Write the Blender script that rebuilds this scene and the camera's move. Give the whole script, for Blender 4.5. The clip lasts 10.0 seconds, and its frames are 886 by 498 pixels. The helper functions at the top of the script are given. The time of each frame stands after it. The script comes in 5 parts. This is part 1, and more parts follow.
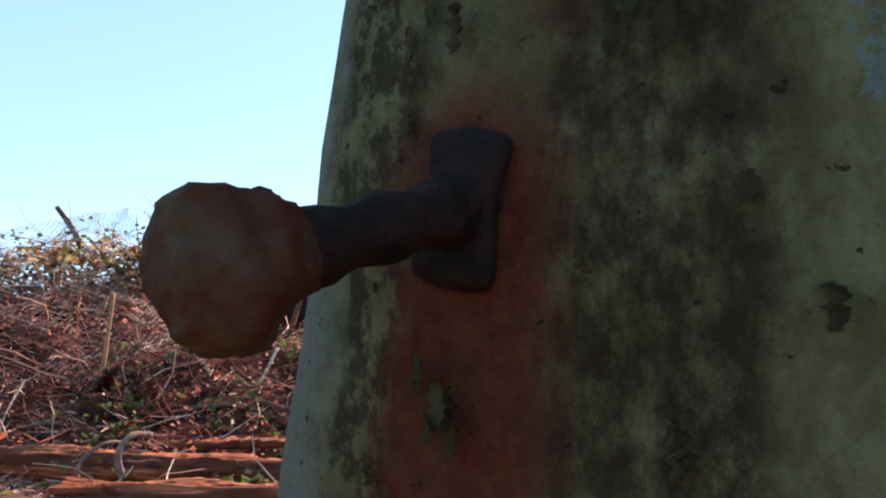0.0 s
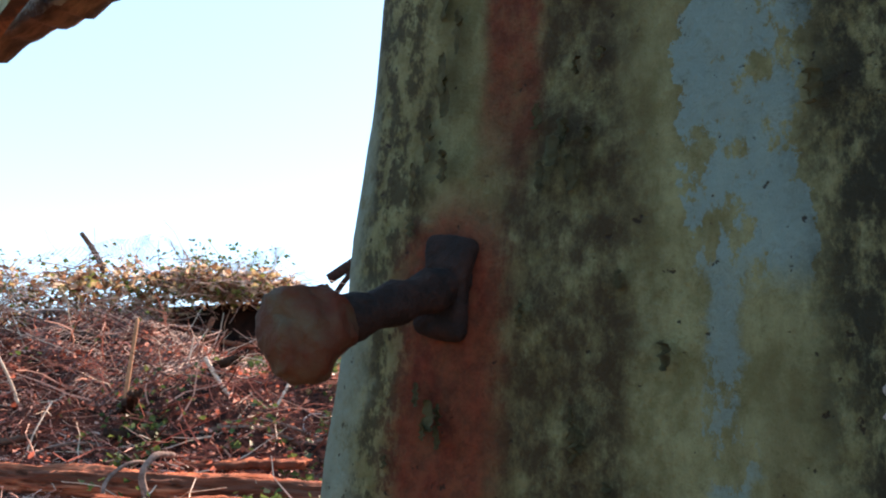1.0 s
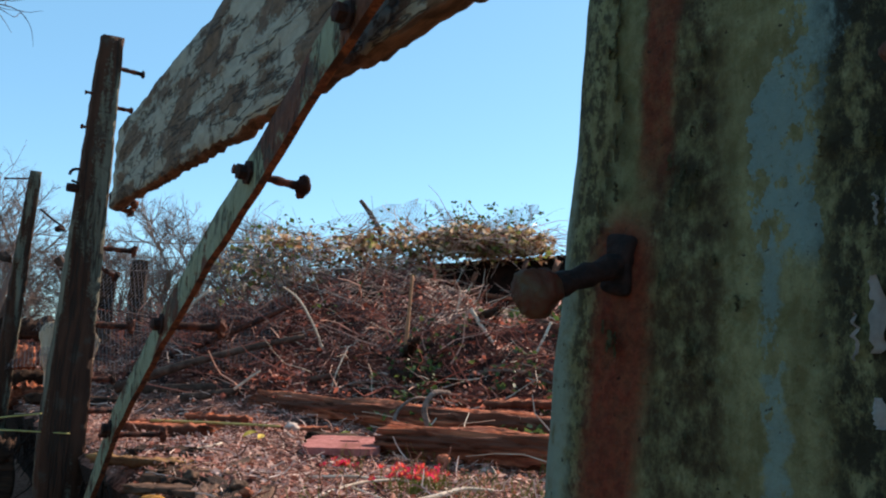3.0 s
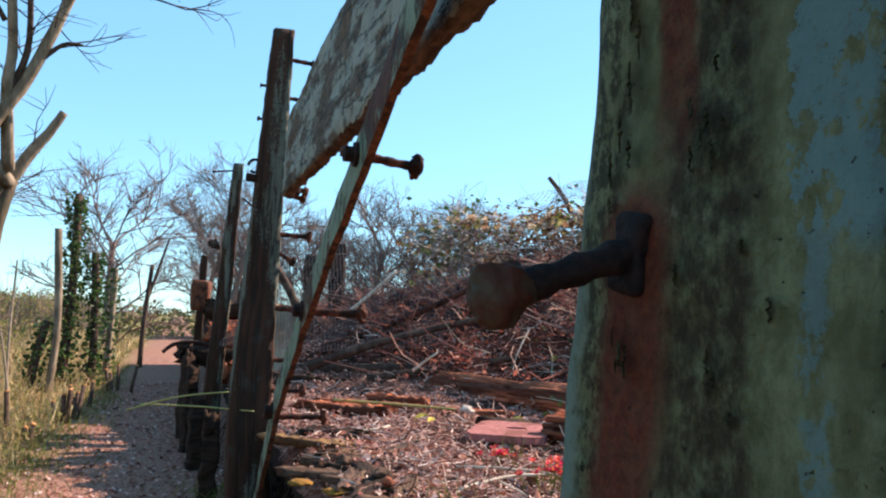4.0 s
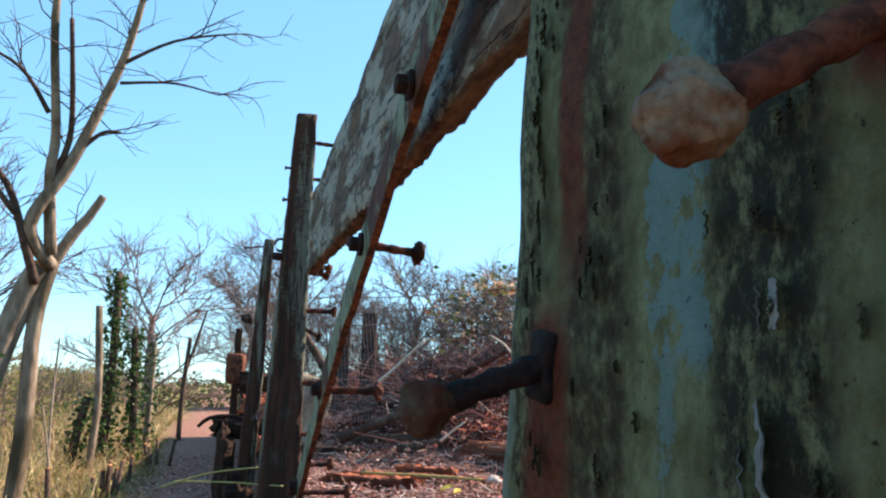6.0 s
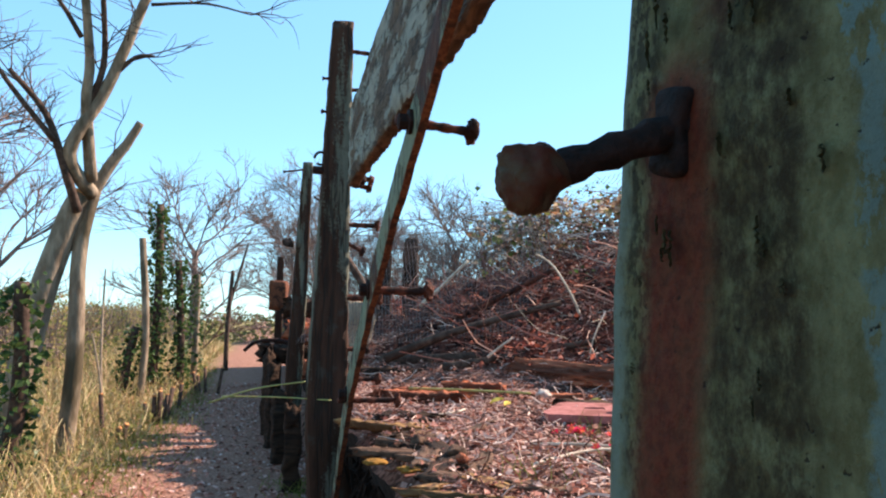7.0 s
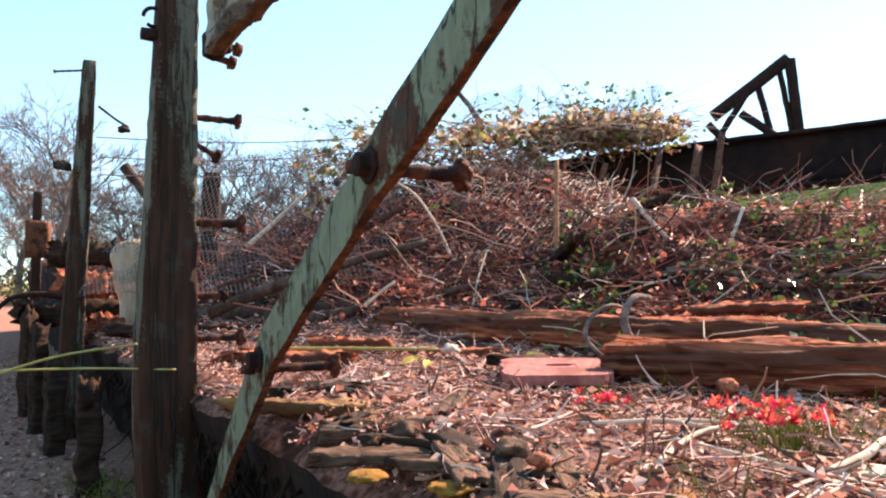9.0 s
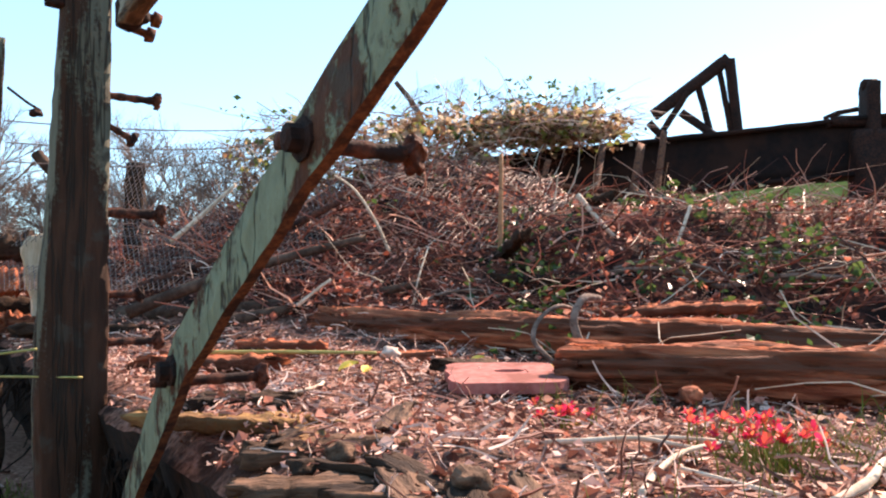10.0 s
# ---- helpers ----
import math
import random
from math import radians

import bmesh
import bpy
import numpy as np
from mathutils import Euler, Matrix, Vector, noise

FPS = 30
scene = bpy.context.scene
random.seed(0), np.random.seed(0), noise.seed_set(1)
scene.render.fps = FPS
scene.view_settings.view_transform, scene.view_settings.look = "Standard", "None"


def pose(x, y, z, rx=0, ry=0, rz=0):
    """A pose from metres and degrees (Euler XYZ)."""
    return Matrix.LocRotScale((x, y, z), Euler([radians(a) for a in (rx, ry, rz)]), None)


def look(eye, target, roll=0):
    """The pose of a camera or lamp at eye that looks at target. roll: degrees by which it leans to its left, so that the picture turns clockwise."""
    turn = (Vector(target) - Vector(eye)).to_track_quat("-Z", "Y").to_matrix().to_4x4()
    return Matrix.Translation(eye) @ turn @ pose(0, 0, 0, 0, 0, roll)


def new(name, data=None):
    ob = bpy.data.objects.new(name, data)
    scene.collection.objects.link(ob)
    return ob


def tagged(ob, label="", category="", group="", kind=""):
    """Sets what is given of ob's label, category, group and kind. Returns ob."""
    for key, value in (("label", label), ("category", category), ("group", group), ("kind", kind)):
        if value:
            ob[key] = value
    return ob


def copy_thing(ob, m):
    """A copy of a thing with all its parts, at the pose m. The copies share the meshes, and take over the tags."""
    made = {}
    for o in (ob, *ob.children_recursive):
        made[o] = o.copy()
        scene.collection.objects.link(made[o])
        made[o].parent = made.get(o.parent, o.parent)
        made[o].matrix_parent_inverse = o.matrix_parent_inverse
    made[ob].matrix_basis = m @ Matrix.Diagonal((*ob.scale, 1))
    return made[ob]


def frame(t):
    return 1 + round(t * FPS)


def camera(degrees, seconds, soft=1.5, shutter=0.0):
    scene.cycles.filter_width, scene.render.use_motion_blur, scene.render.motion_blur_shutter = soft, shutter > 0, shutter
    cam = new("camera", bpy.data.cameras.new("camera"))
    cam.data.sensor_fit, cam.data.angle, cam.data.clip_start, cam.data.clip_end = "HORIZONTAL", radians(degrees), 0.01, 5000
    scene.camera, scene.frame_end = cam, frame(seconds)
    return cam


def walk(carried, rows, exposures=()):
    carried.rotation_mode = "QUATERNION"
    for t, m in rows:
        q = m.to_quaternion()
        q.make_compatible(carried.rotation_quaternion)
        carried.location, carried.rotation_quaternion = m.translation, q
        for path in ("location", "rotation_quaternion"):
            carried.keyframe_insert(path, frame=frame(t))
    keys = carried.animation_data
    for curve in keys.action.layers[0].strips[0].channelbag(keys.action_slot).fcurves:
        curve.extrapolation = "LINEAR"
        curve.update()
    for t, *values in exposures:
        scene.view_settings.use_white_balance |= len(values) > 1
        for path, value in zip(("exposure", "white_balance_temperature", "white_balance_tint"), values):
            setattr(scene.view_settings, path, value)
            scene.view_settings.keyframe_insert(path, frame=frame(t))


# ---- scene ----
cam = camera(57.7, 10.0, soft=2.1)
PATH = [
    (0, (1.658, -1.259, 1.112), (2.071, 0.666, 1.467), 1.2),
    (0.5, (1.646, -1.292, 1.094), (2.11, 0.616, 1.475), 0.7),
    (1, (1.638, -1.411, 1.107), (2.012, 0.51, 1.519), 1.6),
    (1.5, (1.66, -1.579, 1.134), (1.965, 0.348, 1.574), 1.5),
    (1.8, (1.682, -1.715, 1.139), (1.902, 0.229, 1.553), 2.0),
    (2, (1.689, -1.746, 1.135), (1.837, 0.203, 1.557), 2.7),
    (2.5, (1.683, -1.793, 1.113), (1.707, 0.171, 1.491), 2.0),
    (3, (1.652, -1.743, 1.082), (1.405, 0.223, 1.354), 2.6),
    (3.2, (1.658, -1.698, 1.083), (1.271, 0.25, 1.319), 3.1),
    (4.3, (1.873, -1.527, 1.139), (1.074, 0.295, 1.342), 2.4),
    (4.5, (1.905, -1.531, 1.149), (1.091, 0.281, 1.377), 2.2),
    (5, (1.929, -1.548, 1.163), (1.093, 0.246, 1.451), 2.4),
    (5.2, (1.927, -1.58, 1.178), (1.095, 0.212, 1.491), 1.9),
    (6.3, (1.904, -1.609, 1.134), (1.073, 0.177, 1.479), 1.3),
    (6.5, (1.879, -1.584, 1.114), (1.025, 0.199, 1.421), 1.1),
    (7, (1.823, -1.5, 1.055), (0.908, 0.269, 1.237), 0.7),
    (7.3, (1.773, -1.453, 1.016), (0.819, 0.301, 1.113), 0.7),
    (7.5, (1.703, -1.391, 0.982), (0.732, 0.357, 1.028), 0.9),
    (7.8, (1.53, -1.284, 0.976), (0.599, 0.486, 0.96), 1.3),
    (8, (1.37, -1.185, 0.965), (0.595, 0.659, 0.955), 1.4),
    (8.2, (1.254, -1.164, 0.993), (0.647, 0.742, 0.988), 1.1),
    (8.5, (1.071, -1.019, 0.994), (0.593, 0.923, 1.035), 0.9),
    (9, (0.907, -0.748, 0.965), (0.554, 1.219, 1.048), -0.0),
    (9.5, (0.862, -0.572, 0.97), (0.578, 1.407, 1.041), 0.2),
    (10, (0.853, -0.542, 0.968), (0.658, 1.447, 1.046), 0.3),
]
walk(cam, [(t, look(eye, target, roll)) for t, eye, target, roll in PATH],
     ((0, 1.3, 7700, 29), (0.5, 1.65, 7700, 29), (1, 1.8, 7700, 28), (1.5, 0.95, 7100, 18), (2.5, 0.65, 6800, 13), (3.2, 0.85, 6800, 13), (4.5, 1.2, 6500, 12), (7, 1.25, 6700, 13), (7.5, 1.45, 7200, 16), (8.5, 1.65, 7600, 21), (10, 1.62, 7600, 22)))

# ---- light ----
SUN_AZ, SUN_EL = 36.0, 36.5          # degrees to the right of +y, degrees up
world = bpy.data.worlds.new("sky")
scene.world = world
world.use_nodes = True
wn = world.node_tree.nodes
sky = wn.new("ShaderNodeTexSky")
sky.sky_type, sky.sun_disc = "NISHITA", False
sky.sun_elevation, sky.sun_rotation = radians(SUN_EL), radians(SUN_AZ)
sky.air_density, sky.dust_density, sky.ozone_density, sky.altitude = 1.0, 0.5, 0.6, 1500
hue = wn.new("ShaderNodeMixRGB")
hue.blend_type = "MULTIPLY"
hue.inputs[0].default_value, hue.inputs[2].default_value = 1.0, (0.74, 0.975, 1.0, 1.0)
world.node_tree.links.new(sky.outputs[0], hue.inputs[1])
clear = wn.new("ShaderNodeMixRGB")
clear.inputs[0].default_value, clear.inputs[2].default_value = 0.36, (1.7, 4.3, 6.8, 1.0)
world.node_tree.links.new(hue.outputs[0], clear.inputs[1])
world.node_tree.links.new(clear.outputs[0], wn["Background"].inputs[0])
wn["Background"].inputs[1].default_value = 0.112
sun = new("sun", bpy.data.lights.new("sun", "SUN"))
sun.data.energy, sun.data.angle, sun.data.color = 5.0, radians(0.53), (1.0, 0.84, 0.71)
a, e = radians(SUN_AZ), radians(SUN_EL)
SUN = Vector((math.sin(a) * math.cos(e), math.cos(a) * math.cos(e), math.sin(e)))
sun.matrix_world = look(SUN * 50, (0, 0, 0))


# ---- materials ----
class Graph:
    """Small helper to write node materials."""

    def __init__(self, name, rough=0.8, metal=0.0):
        self.mat = bpy.data.materials.new(name)
        self.mat.use_nodes = True
        self.tree = self.mat.node_tree
        self.bsdf = self.tree.nodes["Principled BSDF"]
        self.bsdf.inputs["Roughness"].default_value = rough
        self.bsdf.inputs["Metallic"].default_value = metal
        self.bsdf.inputs["Specular IOR Level"].default_value = 0.2
        self.tc = self.tree.nodes.new("ShaderNodeTexCoord").outputs["Object"]
        self.geo = self.tree.nodes.new("ShaderNodeNewGeometry")

    def put(self, sock, value):
        if isinstance(value, bpy.types.NodeSocket):
            self.tree.links.new(value, sock)
        elif isinstance(value, (tuple, list)):
            sock.default_value = (*value, 1.0)[:4] if sock.type == "RGBA" else value
        else:
            sock.default_value = value

    def math(self, op, x, y=0.0, clamp=False):
        n = self.tree.nodes.new("ShaderNodeMath")
        n.operation, n.use_clamp = op, clamp
        self.put(n.inputs[0], x)
        self.put(n.inputs[1], y)
        return n.outputs[0]

    def mix(self, fac, x, y):
        n = self.tree.nodes.new("ShaderNodeMixRGB")
        for k, v in zip((0, 1, 2), (fac, x, y)):
            self.put(n.inputs[k], v)
        return n.outputs[0]

    def step(self, x, lo, hi):
        n = self.tree.nodes.new("ShaderNodeMapRange")
        n.interpolation_type = "SMOOTHSTEP"
        self.put(n.inputs[0], x)
        n.inputs[1].default_value, n.inputs[2].default_value = lo, hi
        return n.outputs[0]

    def scaled(self, sx, sy, sz, vec=None):
        n = self.tree.nodes.new("ShaderNodeMapping")
        n.inputs["Scale"].default_value = (sx, sy, sz)
        self.put(n.inputs[0], vec or self.tc)
        return n.outputs[0]

    def noise(self, scale, detail=5.0, vec=None, rough=0.6, out=0):
        n = self.tree.nodes.new("ShaderNodeTexNoise")
        n.inputs["Scale"].default_value, n.inputs["Detail"].default_value, n.inputs["Roughness"].default_value = scale, detail, rough
        self.put(n.inputs[0], vec or self.tc)
        return n.outputs[out]

    def cracks(self, scale, vec=None):
        n = self.tree.nodes.new("ShaderNodeTexVoronoi")
        n.feature = "DISTANCE_TO_EDGE"
        n.inputs["Scale"].default_value = scale
        self.put(n.inputs[0], vec or self.tc)
        return n.outputs[0]

    def axes(self, vec=None):
        n = self.tree.nodes.new("ShaderNodeSeparateXYZ")
        self.put(n.inputs[0], vec or self.tc)
        return n.outputs

    def near(self, x, centre, width):
        """1 where x is within width of centre, falling off softly."""
        off = self.math("ABSOLUTE", self.math("SUBTRACT", x, centre))
        return self.math("SUBTRACT", 1.0, self.step(off, width * 0.45, width))

    def bump(self, height, strength, distance=0.01):
        n = self.tree.nodes.new("ShaderNodeBump")
        n.inputs["Strength"].default_value, n.inputs["Distance"].default_value = strength, distance
        self.put(n.inputs["Height"], height)
        self.tree.links.new(n.outputs[0], self.bsdf.inputs["Normal"])

    def done(self, colour, rough=None):
        self.put(self.bsdf.inputs["Base Color"], colour)
        if rough is not None:
            self.put(self.bsdf.inputs["Roughness"], rough)
        return self.mat


def plain(name, c1, c2, scale=20.0, rough=0.85, bump=0.4, c3=None, stretch=(1, 1, 1), dist=0.01, metal=0.0):
    g = Graph(name, rough, metal)
    v = g.scaled(*stretch)
    fine, big = g.noise(scale, 6, v), g.noise(scale * 0.17, 4, v)
    col = g.mix(g.step(fine, 0.35, 0.65), c1, c2)
    if c3:
        col = g.mix(g.step(big, 0.5, 0.62), col, c3)
    else:
        col = g.mix(g.math("MULTIPLY", g.step(big, 0.35, 0.7), 0.45), col, tuple(0.6 * k for k in c1))
    g.bump(fine, bump, dist)
    return g.done(col)


def islands(name, cols, rough=0.75, thin=0.0):
    """Colour picked by piece."""
    g = Graph(name, rough)
    n = g.tree.nodes.new("ShaderNodeValToRGB")
    n.color_ramp.interpolation = "CONSTANT"
    els = n.color_ramp.elements
    while len(els) < len(cols):
        els.new(0.5)
    for k, (el, c) in enumerate(zip(els, cols)):
        el.position, el.color = k / len(cols), (*c, 1)
    g.tree.links.new(g.geo.outputs["Random Per Island"], n.inputs[0])
    col = g.mix(g.math("MULTIPLY", g.noise(60, 3), 0.4), n.outputs[0], tuple(0.35 * k for k in cols[0]))
    if thin:
        lit, both = g.tree.nodes.new("ShaderNodeBsdfTranslucent"), g.tree.nodes.new("ShaderNodeMixShader")
        g.put(lit.inputs[0], col)
        both.inputs[0].default_value = thin
        out = g.tree.nodes["Material Output"]
        g.tree.links.new(g.bsdf.outputs[0], both.inputs[1])
        g.tree.links.new(lit.outputs[0], both.inputs[2])
        g.tree.links.new(both.outputs[0], out.inputs[0])
    return g.done(col)


def post_paint():
    """Old pale green paint on the near timber: blue undercoat, rust runs below the bolts, algae and dirt."""
    g = Graph("weathered_green_paint", 0.72)
    u, _, z = g.axes()
    wob = g.math("MULTIPLY", g.math("SUBTRACT", g.noise(14, 8, None, 0.7), 0.5), 0.06)
    fine = g.noise(260, 8, None, 0.75)
    speck = g.noise(110, 9, None, 0.75)
    mid = g.noise(45, 9, g.scaled(1, 1, 0.7), 0.7)
    streak = g.noise(30, 8, g.scaled(1, 1, 0.22), 0.68)
    uu = g.math("ADD", u, wob)
    col = g.mix(g.step(mid, 0.38, 0.62), (0.15, 0.155, 0.068), (0.255, 0.28, 0.145))
    col = g.mix(g.math("MULTIPLY", g.step(streak, 0.40, 0.68), 0.65), col, (0.11, 0.10, 0.042))
    col = g.mix(g.math("MULTIPLY", g.step(speck, 0.56, 0.70), 0.5), col, (0.06, 0.055, 0.026))
    high = g.math("MAXIMUM", g.step(g.math("ADD", z, g.math("MULTIPLY", wob, 0.8)), 1.165, 1.185), g.math("MULTIPLY", g.near(uu, 0.227, 0.012), 0.8))
    drift = g.math("MULTIPLY", g.math("MAXIMUM", g.math("SUBTRACT", z, 1.28), 0.0), 0.28)
    ragged = g.math("ADD", g.math("MULTIPLY", g.near(g.math("SUBTRACT", uu, drift), 0.238, 0.052), 0.55), g.math("MULTIPLY", g.noise(15, 9, g.scaled(1, 1, 0.6), 0.72), 0.85))
    blue = g.math("MULTIPLY", g.step(ragged, 0.915, 0.94), high)
    col = g.mix(g.math("MULTIPLY", blue, 0.75), col, g.mix(g.step(speck, 0.52, 0.72), (0.17, 0.31, 0.32), (0.13, 0.21, 0.19)))
    dirt = g.math("MULTIPLY", g.near(uu, 0.146, 0.056), g.step(g.noise(60, 9, g.scaled(1, 1, 0.6), 0.75), 0.30, 0.60))
    col = g.mix(g.math("MULTIPLY", dirt, 0.92), col, (0.034, 0.022, 0.009))
    algae = g.math("MULTIPLY", g.near(uu, 0.310, 0.058), g.step(g.noise(46, 9, g.scaled(1, 1, 0.5), 0.75), 0.37, 0.54))
    col = g.mix(g.math("MULTIPLY", algae, 0.93), col, (0.014, 0.014, 0.008))
    moss = g.math("MULTIPLY", g.near(uu, 0.046, 0.032), g.step(g.noise(95, 9, g.scaled(1, 1, 0.55), 0.75), 0.45, 0.56))
    col = g.mix(g.math("MULTIPLY", moss, 0.85), col, (0.03, 0.026, 0.012))
    brown = g.math("MULTIPLY", g.step(uu, 0.35, 0.42), g.step(mid, 0.3, 0.68))
    col = g.mix(g.math("MULTIPLY", brown, 0.88), col, (0.052, 0.036, 0.017))
    edge = g.math("MULTIPLY", g.math("SUBTRACT", 1.0, g.step(uu, 0.012, 0.034)), g.step(mid, 0.30, 0.5))
    col = g.mix(g.math("MULTIPLY", edge, 0.8), col, (0.22, 0.30, 0.25))
    # rust runs below the bolts, with a halo round each
    lean = g.math("MULTIPLY", g.math("SUBTRACT", z, 1.18), 0.09)
    uw = g.math("SUBTRACT", g.math("ADD", u, g.math("MULTIPLY", wob, 0.3)), lean)
    run = g.math("MULTIPLY", g.near(uw, 0.088, 0.044), g.math("SUBTRACT", 1.0, g.step(z, 1.17, 1.22)))
    run2 = g.math("MULTIPLY", g.near(uw, 0.108, 0.024), g.step(z, 1.20, 1.30))
    rust = g.math("MAXIMUM", run, g.math("MULTIPLY", run2, 0.8))
    for bu, bz, br in ((0.085, 1.18, 0.050), (0.39, 1.34, 0.040), (0.36, 1.045, 0.030), (0.145, 1.505, 0.050)):
        du, dz = g.math("SUBTRACT", u, bu), g.math("MULTIPLY", g.math("SUBTRACT", z, bz), 0.8)
        r = g.math("SQRT", g.math("ADD", g.math("MULTIPLY", du, du), g.math("MULTIPLY", dz, dz)))
        r = g.math("ADD", r, g.math("MULTIPLY", wob, 0.5))
        rust = g.math("MAXIMUM", rust, g.math("SUBTRACT", 1.0, g.step(r, br * 0.35, br)))
    rust = g.math("MULTIPLY", rust, g.math("ADD", 0.5, g.math("MULTIPLY", mid, 0.85)), True)
    col = g.mix(rust, col, g.mix(g.step(speck, 0.35, 0.65), (0.10, 0.018, 0.008), (0.20, 0.042, 0.019)))
    pits = g.step(g.noise(120, 4), 0.66, 0.70)
    col = g.mix(g.math("MULTIPLY", pits, 0.85), col, (0.02, 0.014, 0.008))
    high = g.math("ADD", g.math("MULTIPLY", mid, 0.9), g.math("MULTIPLY", speck, 0.45))
    high = g.math("SUBTRACT", g.math("ADD", high, g.math("MULTIPLY", fine, 0.12)), g.math("MULTIPLY", pits, 0.5))
    g.bump(high, 1.0, 0.016)
    return g.done(col)


def flaked_paint(name, paint, wood, amount=0.5, scale=22.0, along=(1, 1, 1)):
    """Timber with the paint coming off along the grain."""
    g = Graph(name, 0.8)
    v = g.scaled(*along)
    grain, patch, fine = g.noise(scale * 3, 6, v), g.noise(scale * 0.5, 7, v), g.noise(scale * 7, 4)
    worn = g.step(g.math("ADD", patch, g.math("MULTIPLY", fine, 0.15)), amount, amount + 0.06)
    col = g.mix(g.step(grain, 0.3, 0.7), tuple(0.5 * k for k in wood), wood)
    col = g.mix(worn, g.mix(g.step(grain, 0.3, 0.75), tuple(0.72 * k for k in paint), paint), col)
    col = g.mix(g.math("MULTIPLY", g.step(g.noise(scale * 0.8, 6), 0.56, 0.66), 0.8), col, (0.05, 0.04, 0.03))
    line = g.noise(scale * 0.9, 4, g.scaled(along[0] * 0.35, along[1], along[2] if along[2] == 1 else along[2] * 0.35))
    crack = g.math("SUBTRACT", 1.0, g.step(g.math("ABSOLUTE", g.math("SUBTRACT", line, 0.5)), 0.0, 0.022))
    col = g.mix(g.math("MULTIPLY", crack, 0.85), col, (0.02, 0.014, 0.01))
    g.bump(g.math("SUBTRACT", g.math("SUBTRACT", grain, g.math("MULTIPLY", worn, 0.6)), crack), 0.8, 0.008)
    return g.done(col)


PAINT = post_paint()
RUST = plain("rusted_iron", (0.085, 0.027, 0.015), (0.19, 0.066, 0.03), 90, 0.85, 0.8, (0.045, 0.018, 0.012), dist=0.004)
RUST_DARK = plain("dark_rusted_iron", (0.014, 0.008, 0.007), (0.048, 0.017, 0.011), 60, 0.85, 0.8, dist=0.006)
IRON_BLACK = plain("blackened_iron", (0.006, 0.004, 0.004), (0.022, 0.010, 0.008), 80, 0.8, 0.9, dist=0.006)
RUST_BROWN = plain("brown_rusted_iron", (0.04, 0.014, 0.010), (0.13, 0.042, 0.024), 70, 0.85, 0.8, (0.02, 0.009, 0.007), dist=0.005)
HEAD_RUST = plain("rusted_nut", (0.062, 0.044, 0.026), (0.060, 0.013, 0.006), 34, 0.8, 1.0, (0.022, 0.009, 0.006), dist=0.006)
RUST_PALE = plain("rust_with_pale_paint", (0.22, 0.18, 0.125), (0.11, 0.038, 0.015), 34, 0.75, 1.0, (0.06, 0.022, 0.012), dist=0.005)
BEAM_PAINT = flaked_paint("flaking_paint_on_timber", (0.29, 0.285, 0.23), (0.14, 0.09, 0.055), 0.55, 15, (0.45, 1, 1))
STRAP_PAINT = flaked_paint("flaking_paint_on_iron", (0.20, 0.235, 0.155), (0.10, 0.036, 0.018), 0.56, 14, (1, 1, 0.6))
POST_WOOD = flaked_paint("weathered_stanchion_paint", (0.135, 0.13, 0.095), (0.058, 0.024, 0.013), 0.47, 12, (1, 1, 0.15))
ROT = plain("rotten_oak", (0.20, 0.05, 0.027), (0.52, 0.17, 0.085), 40, 0.9, 1.0, (0.12, 0.042, 0.024), (0.10, 1, 1), 0.03)
ROT_BROWN = plain("bare_brown_timber", (0.06, 0.034, 0.022), (0.20, 0.11, 0.07), 40, 0.9, 1.0, None, (0.2, 1, 1), 0.02)
MOSSY = plain("mossy_rotten_planking", (0.11, 0.05, 0.026), (0.30, 0.17, 0.07), 38, 0.95, 1.0, (0.12, 0.062, 0.026), (0.25, 1, 1), 0.02)
ROT_DARK = plain("dark_rotten_timber", (0.018, 0.010, 0.007), (0.065, 0.034, 0.02), 34, 0.9, 1.0, None, (0.15, 1, 1), 0.02)
# rotten timber with the shade of the void under the deck in its colour
ROT_SHADE = plain("shade_black_timber", (0.008, 0.005, 0.004), (0.03, 0.016, 0.010), 34, 0.95, 1.0, None, (1, 1, 0.15), 0.02)
PALE_WOOD = plain("pale_split_wood", (0.52, 0.37, 0.24), (0.74, 0.58, 0.42), 18, 0.85, 0.6, None, (1, 1, 0.2), 0.01)
LITTER_SOIL = plain("leaf_mould", (0.09, 0.04, 0.028), (0.32, 0.16, 0.12), 45, 0.95, 1.0, (0.045, 0.02, 0.014), dist=0.03)
EARTH = plain("red_earth_and_debris", (0.03, 0.010, 0.008), (0.20, 0.058, 0.036), 26, 0.95, 1.0, (0.016, 0.007, 0.005), dist=0.04)
GRASS = plain("bright_meadow_grass", (0.16, 0.20, 0.04), (0.26, 0.28, 0.07), 6, 0.9, 0.5)


# ---- building helpers ----
D, M = Vector((0.639, -0.769, 0.0)), Vector((0.769, 0.639, 0.0))   # along the hull's side, and inboard
P0 = Vector((-0.40, 1.75, 0.0))
rng = random.Random(7)
npr = np.random.RandomState(11)


def hull(s, v, z=0.0):
    return P0 + D * s + M * v + Vector((0, 0, z))


def frame_matrix(origin, x, z=(0, 0, 1)):
    """A pose whose x axis runs along x and whose z axis lies as near to z as it can."""
    ex = Vector(x).normalized()
    ey = Vector(z).cross(ex).normalized()
    ez = ex.cross(ey)
    m = Matrix((ex, ey, ez)).transposed().to_4x4()
    m.translation = origin
    return m


HULL_POSE = frame_matrix(P0, D)      # x along the side, y = inboard, z up


